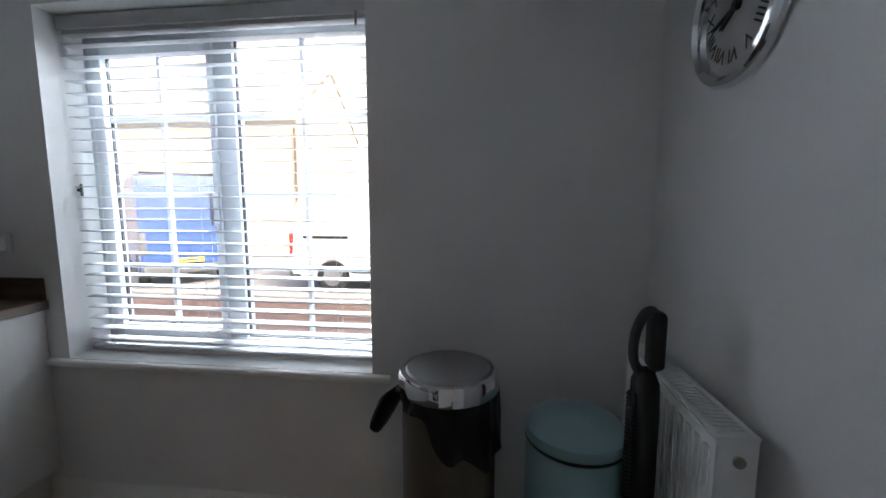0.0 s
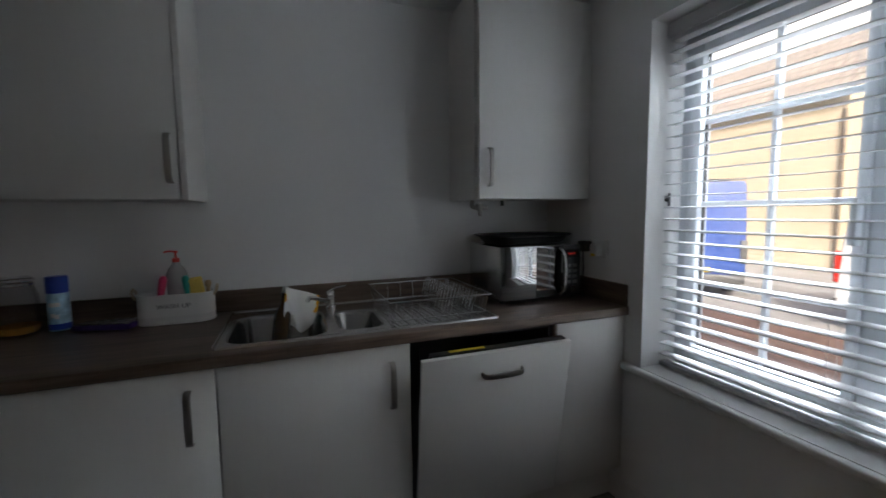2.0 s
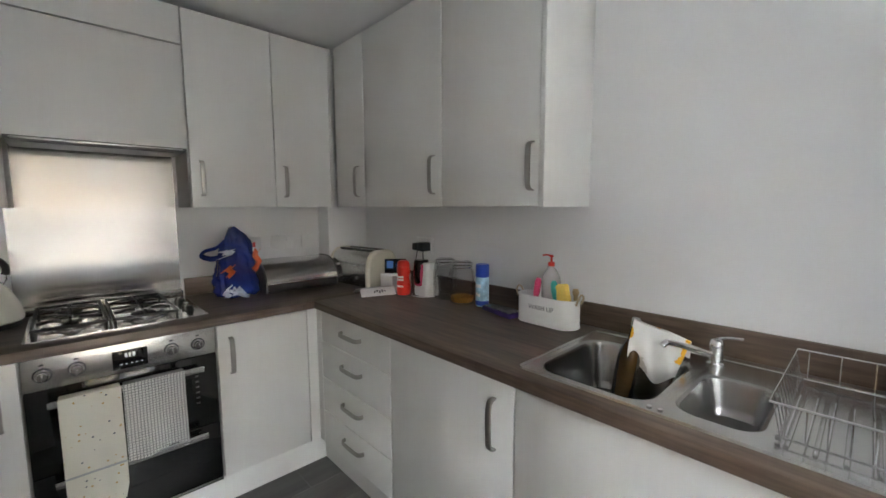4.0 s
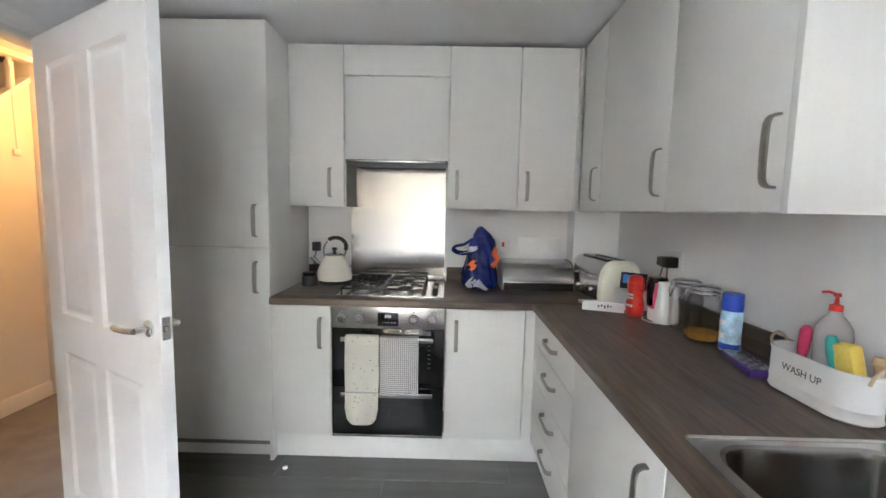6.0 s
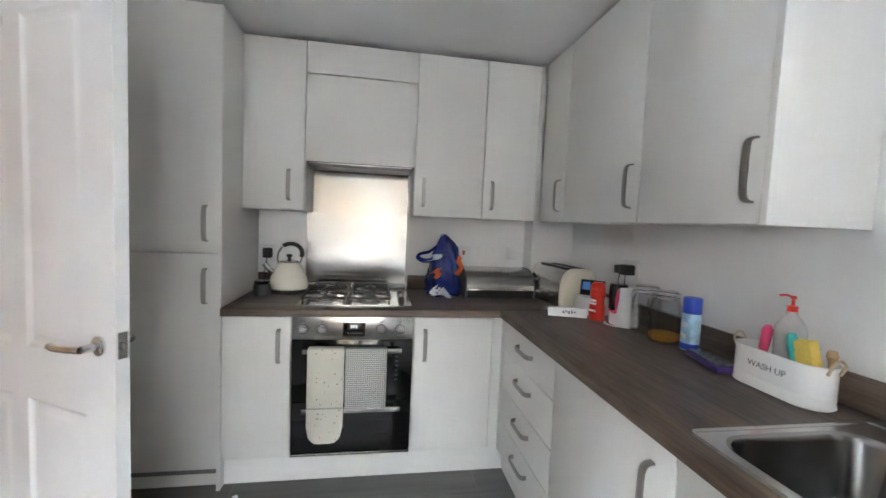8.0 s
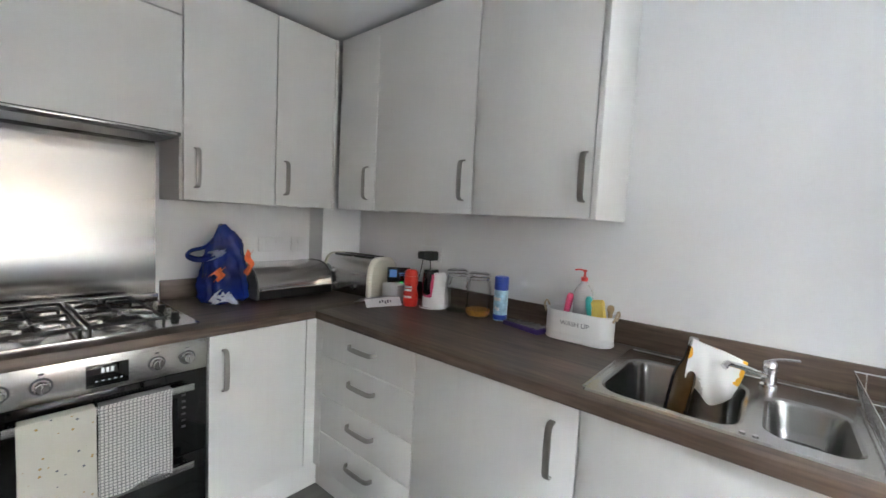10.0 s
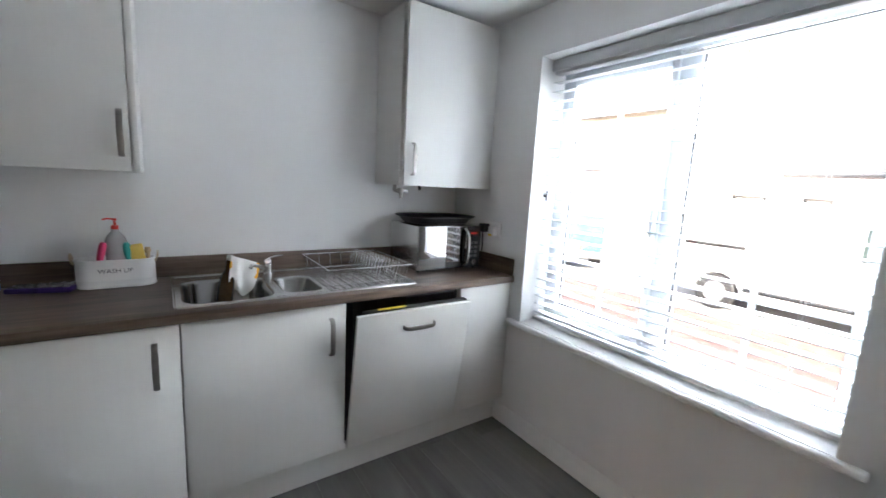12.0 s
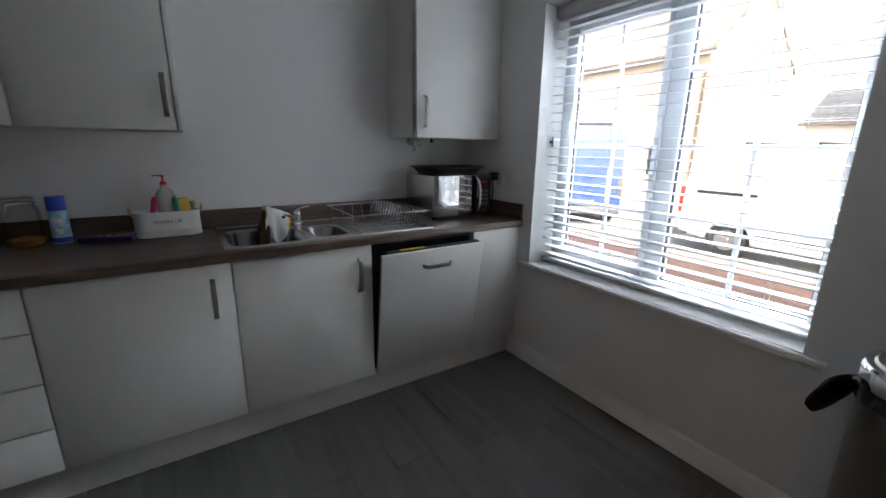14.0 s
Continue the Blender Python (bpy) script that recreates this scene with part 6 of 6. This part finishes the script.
for a, ln, w in ((radians(90 - 30 * 8.05), 0.075, 0.008), (radians(90 - 30 * 8.6), 0.11, 0.006)):
    part("hand_pointer", bx(-0.02, ln, -w / 2, w / 2, 0.016, 0.018, m=Matrix.Rotation(a, 4, "Z")), BLACK, ck)
b = B()
lathe(b, [(0.012, 0.014), (0.012, 0.021), (0.006, 0.023)], 16)
part("boss", b, BLACK, ck)
one("floor_crumb", bx(-0.012, 0.012, -0.009, 0.009, 0.0, 0.014, 0.004), WHITE_PL, "small white scrap lying on the floor", "scrap", m=pose(1.9, 0.665, 0.001, 0, 0, 25))

# ---- outside ----
one("ground", bx(-300, 300, NORTH + 0.31, 600, G - 0.3, G), ROAD, "pale grey road and pavement outside", "ground", kind="structure")
one("driveway", bx(-14, 14, 3.9, 9.5, G + 0.001, G + 0.02), PAVING, "red-brown block paving in front of the window", "paving", kind="structure")
one("kerb", bx(-14, 14, 9.51, 9.63, G + 0.001, G + 0.06, 0.01), mat("kerb_concrete", (0.4, 0.39, 0.37), 0.9, var=0.1), "pale concrete kerb along the paving", "kerb", kind="structure")


def wheel(m, parent):
    b = B()
    lathe(b, [(0.2, -0.1), (0.3, -0.11), (0.325, -0.09), (0.325, 0.09), (0.3, 0.11), (0.2, 0.1)], 32, m @ pose(0, 0, 0, 90, 0, 0))
    w = part("wheel", b, TYRE, parent)
    b = B()
    lathe(b, [(0.2, 0.09), (0.19, 0.104), (0.06, 0.1), (0.05, 0.112), (0.02, 0.114)], 24, m @ pose(0, 0, 0, 90, 0, 0))
    for k in range(5):
        a = 2 * math.pi * k / 5
        box(b, 0.03, 0.19, -0.02, 0.02, 0.1, 0.113, 0.004, m=m @ pose(0, 0, 0, 90, 0, 0) @ Matrix.Rotation(a, 4, "Z"))
    part("rim", b, ALLOY, w)


def van(m, paint, label, rear_dark=False, Hh=2.02):
    """Local x runs forward from the tail, y to its left, near side at y = 0."""
    t = thing("van", label, "van", m)
    Wd, L = 1.86, 4.85
    side = [(0.0, 0.35), (0.02, 1.0), (0.1, 1.75), (0.22, Hh - 0.03), (0.5, Hh), (3.0, Hh), (3.4, Hh - 0.1), (4.0, 1.32), (4.65, 1.08), (4.83, 0.85), (4.85, 0.32), (4.2, 0.28)]
    arch = lambda cx: [(cx + 0.38 * math.cos(radians(a)), 0.3 + 0.38 * math.sin(radians(a))) for a in range(0, 181, 20)]
    pts = side + arch(3.9)[0:] + [(3.4, 0.28), (1.3, 0.28)] + arch(0.92) + [(0.45, 0.3)]
    b = B()
    mm = Matrix(((1, 0, 0, 0), (0, 0, 1, 0), (0, 1, 0, 0), (0, 0, 0, 1)))
    outline(b, pts, 0.0, Wd, 0.05, m=mm)
    part("body", b, paint, t)
    for x in (0.92, 3.9):
        wheel(pose(x, 0.1, 0.325), t)
        wheel(pose(x, Wd - 0.1, 0.325, 0, 0, 180), t)
    part("door_window", outline(B(), [(2.72, 1.2), (2.74, 1.72), (3.3, 1.7), (3.85, 1.2)], -0.004, 0.01, m=mm), VAN_GLASS, t, "dark cab door window")
    part("windscreen", bx(-0.01, 0.01, 0.12, Wd - 0.12, -0.42, 0.42, 0.005, m=pose(3.72, 0, 1.58, 0, -46, 0)), VAN_GLASS, t)
    part("tail_light", bx(-0.012, 0.06, -0.008, 0.12, 0.75, 1.25, 0.02), GREY_PL if rear_dark else RED_LENS, t, "tail light")
    part("tail_light", bx(-0.012, 0.06, Wd - 0.12, Wd + 0.008, 0.75, 1.25, 0.02), GREY_PL if rear_dark else RED_LENS, t, "tail light")
    part("bumper", bx(-0.06, 0.2, 0.02, Wd - 0.02, 0.3, 0.5, 0.04), GREY_PL, t)
    part("side_rail", bx(0.3, 1.3, -0.014, 0.01, 1.15, 1.21, 0.006), BLACK, t, "black sliding-door rail")
    part("side_moulding", bx(1.35, 3.4, -0.012, 0.01, 0.42, 0.5, 0.008), BLACK, t)
    part("number_plate", bx(-0.075, -0.06, Wd / 2 - 0.26, Wd / 2 + 0.26, 0.55, 0.66), PLATE, t, "yellow rear number plate")
    part("number_plate_mark", bx(-0.077, -0.075, Wd / 2 - 0.2, Wd / 2 + 0.2, 0.575, 0.635), INK, t)
    part("mirror", bx(3.25, 3.4, -0.22, -0.02, 1.2, 1.45, 0.04), BLACK, t)
    part("door_handle", bx(2.6, 2.75, -0.015, 0.0, 1.0, 1.04, 0.006), BLACK, t)
    b = B()
    for y in (0.45, 1.4):
        box(b, -0.008, 0.012, y - 0.3, y + 0.3, 1.2, 1.62, 0.02, m=pose(0.07, 0, 0, 0, 7, 0) @ pose(-0.13, 0, 0))
    if rear_dark:
        part("rear_window", b, VAN_GLASS, t, "dark rear door window")
    else:
        b.free()
    b = B()
    box(b, -0.006, 0.01, Wd / 2 - 0.006, Wd / 2 + 0.006, 0.5, 1.1)
    part("rear_door_gap", b, BLACK, t)
    for x in (0.9, 1.9, 2.8):
        part("roof_bar", bx(x, x + 0.05, 0.15, Wd - 0.15, Hh + 0.03, Hh + 0.08, 0.01), BLACK, t)
        for y in (0.2, Wd - 0.2):
            part("roof_bar_foot", bx(x, x + 0.05, y - 0.03, y + 0.03, Hh - 0.02, Hh + 0.04, 0.01), BLACK, t)
    return t


van(pose(-1.8, 10.15, G), VAN_WHITE, "white panel van parked side-on outside the window")
van(pose(-3.78, 11.19, G, 0, 0, 138), VAN_BLUE, "blue panel van parked with its tail to the window", True, 2.55)


def house(m, w, d, eaves, ridge, label, roof, wall_mat, openings=()):
    t = thing("house", label, "house", m)
    part("wall", bx(0, w, 0, d, -0.2, eaves), wall_mat, t)
    b = B()
    o = 0.18
    loft(b, [[(x, -o, eaves - 0.12), (x, d / 2, ridge), (x, d + o, eaves - 0.12), (x, d + o, eaves - 0.3), (x, d / 2, ridge - 0.2), (x, -o, eaves - 0.3)] for x in (-0.06, w + 0.06)])
    part("roof", b, roof, t)
    b = B()
    for x in (0.001, w - 0.001):
        e = bmesh.new()
        s = 0.05 if x < 1 else -0.05
        loft(e, [[(xx, 0, eaves), (xx, d, eaves), (xx, d / 2, ridge - 0.22)] for xx in (x, x + s)])
        merge(b, e)
    part("gable", b, wall_mat, t)
    part("gutter", bx(-0.25, w + 0.25, -o - 0.1, -o, eaves - 0.32, eaves - 0.18, 0.03), FASCIA, t, "brown gutter and fascia")
    for x0, x1, z0, z1, nm in openings:
        f = part(nm, bx(x0, x1, -0.04, 0.02, z0, z1, 0.01), UPVC if nm == "window" else FASCIA, t)
        if nm == "window":
            mid = (x0 + x1) / 2
            for a0, a1 in ((x0 + 0.07, mid - 0.03), (mid + 0.03, x1 - 0.07)):
                part("pane", bx(a0, a1, -0.046, -0.041, z0 + 0.07, z1 - 0.07), VAN_GLASS, f)
    return t


house(pose(-16.4, 18, G), 11.0, 7.4, 5.6, 8.3, "buff brick two-storey house with brown tiled roof", ROOF, BUFF, ((1.5, 2.7, 3.0, 4.2, "window"), (1.5, 2.9, 0.9, 2.1, "window")))
house(pose(0.95, 18, G), 11.0, 8.0, 4.95, 7.6, "buff brick two-storey house opposite the window", ROOF, BUFF, ((1.6, 2.8, 3.0, 4.2, "window"), (1.6, 3.0, 0.9, 2.1, "window")))
house(pose(-4.7, 26, G), 4.7, 4.5, 3.4, 4.75, "low garage with a dark slate roof between the houses", DARK_ROOF, VAN_WHITE)

b = B()
sheet(b, 48, 6, lambda u, v: (260 * math.sin((u - 0.5) * 2.6), 20 + 260 * math.cos((u - 0.5) * 2.6), -2 + 150 * v), 1.0)
one("backdrop_sky", b, glow("hazy_white_sky", (0.96, 0.98, 1.0), 0.28), "bright white hazy sky beyond the houses", "sky", kind="structure")
b = B()
tube(b, [(-5.47, 17.93, G + 0.05), (-5.47, 17.93, G + 4.9)], 0.045, 10)
one("drainpipe", b, FASCIA, "brown drainpipe down the corner of the house", "drainpipe")

# ---- floor planks, laid along the oven wall ----
PW, PL = 0.182, 1.22
plank_meshes = {}
for r in range(int(NORTH / PW) + 1):
    y0 = r * PW
    y1 = min(y0 + PW, NORTH - 0.001)
    x = -((r * 0.47) % 1.0) * PL
    while x < EAST:
        x0, x1 = max(0.003, x), min(x + PL, EAST - 0.001 if y1 > 2.2 else DOORWALL + 0.06)
        if x1 - x0 > 0.02 and y1 - y0 > 0.02:
            key = (round(x1 - x0, 3), round(y1 - y0, 3))
            if key not in plank_meshes:
                b = B()
                box(b, 0.0007, x1 - x0 - 0.0007, 0.0007, y1 - y0 - 0.0007, -0.006, 0.0, 0.0012, seg=1)
                plank_meshes[key] = mesh_of("plank", b, PLANK)
            ob = new("plank", plank_meshes[key])
            ob.parent = sub
            ob.location = (x0, y0, 0.0)
        x += PL
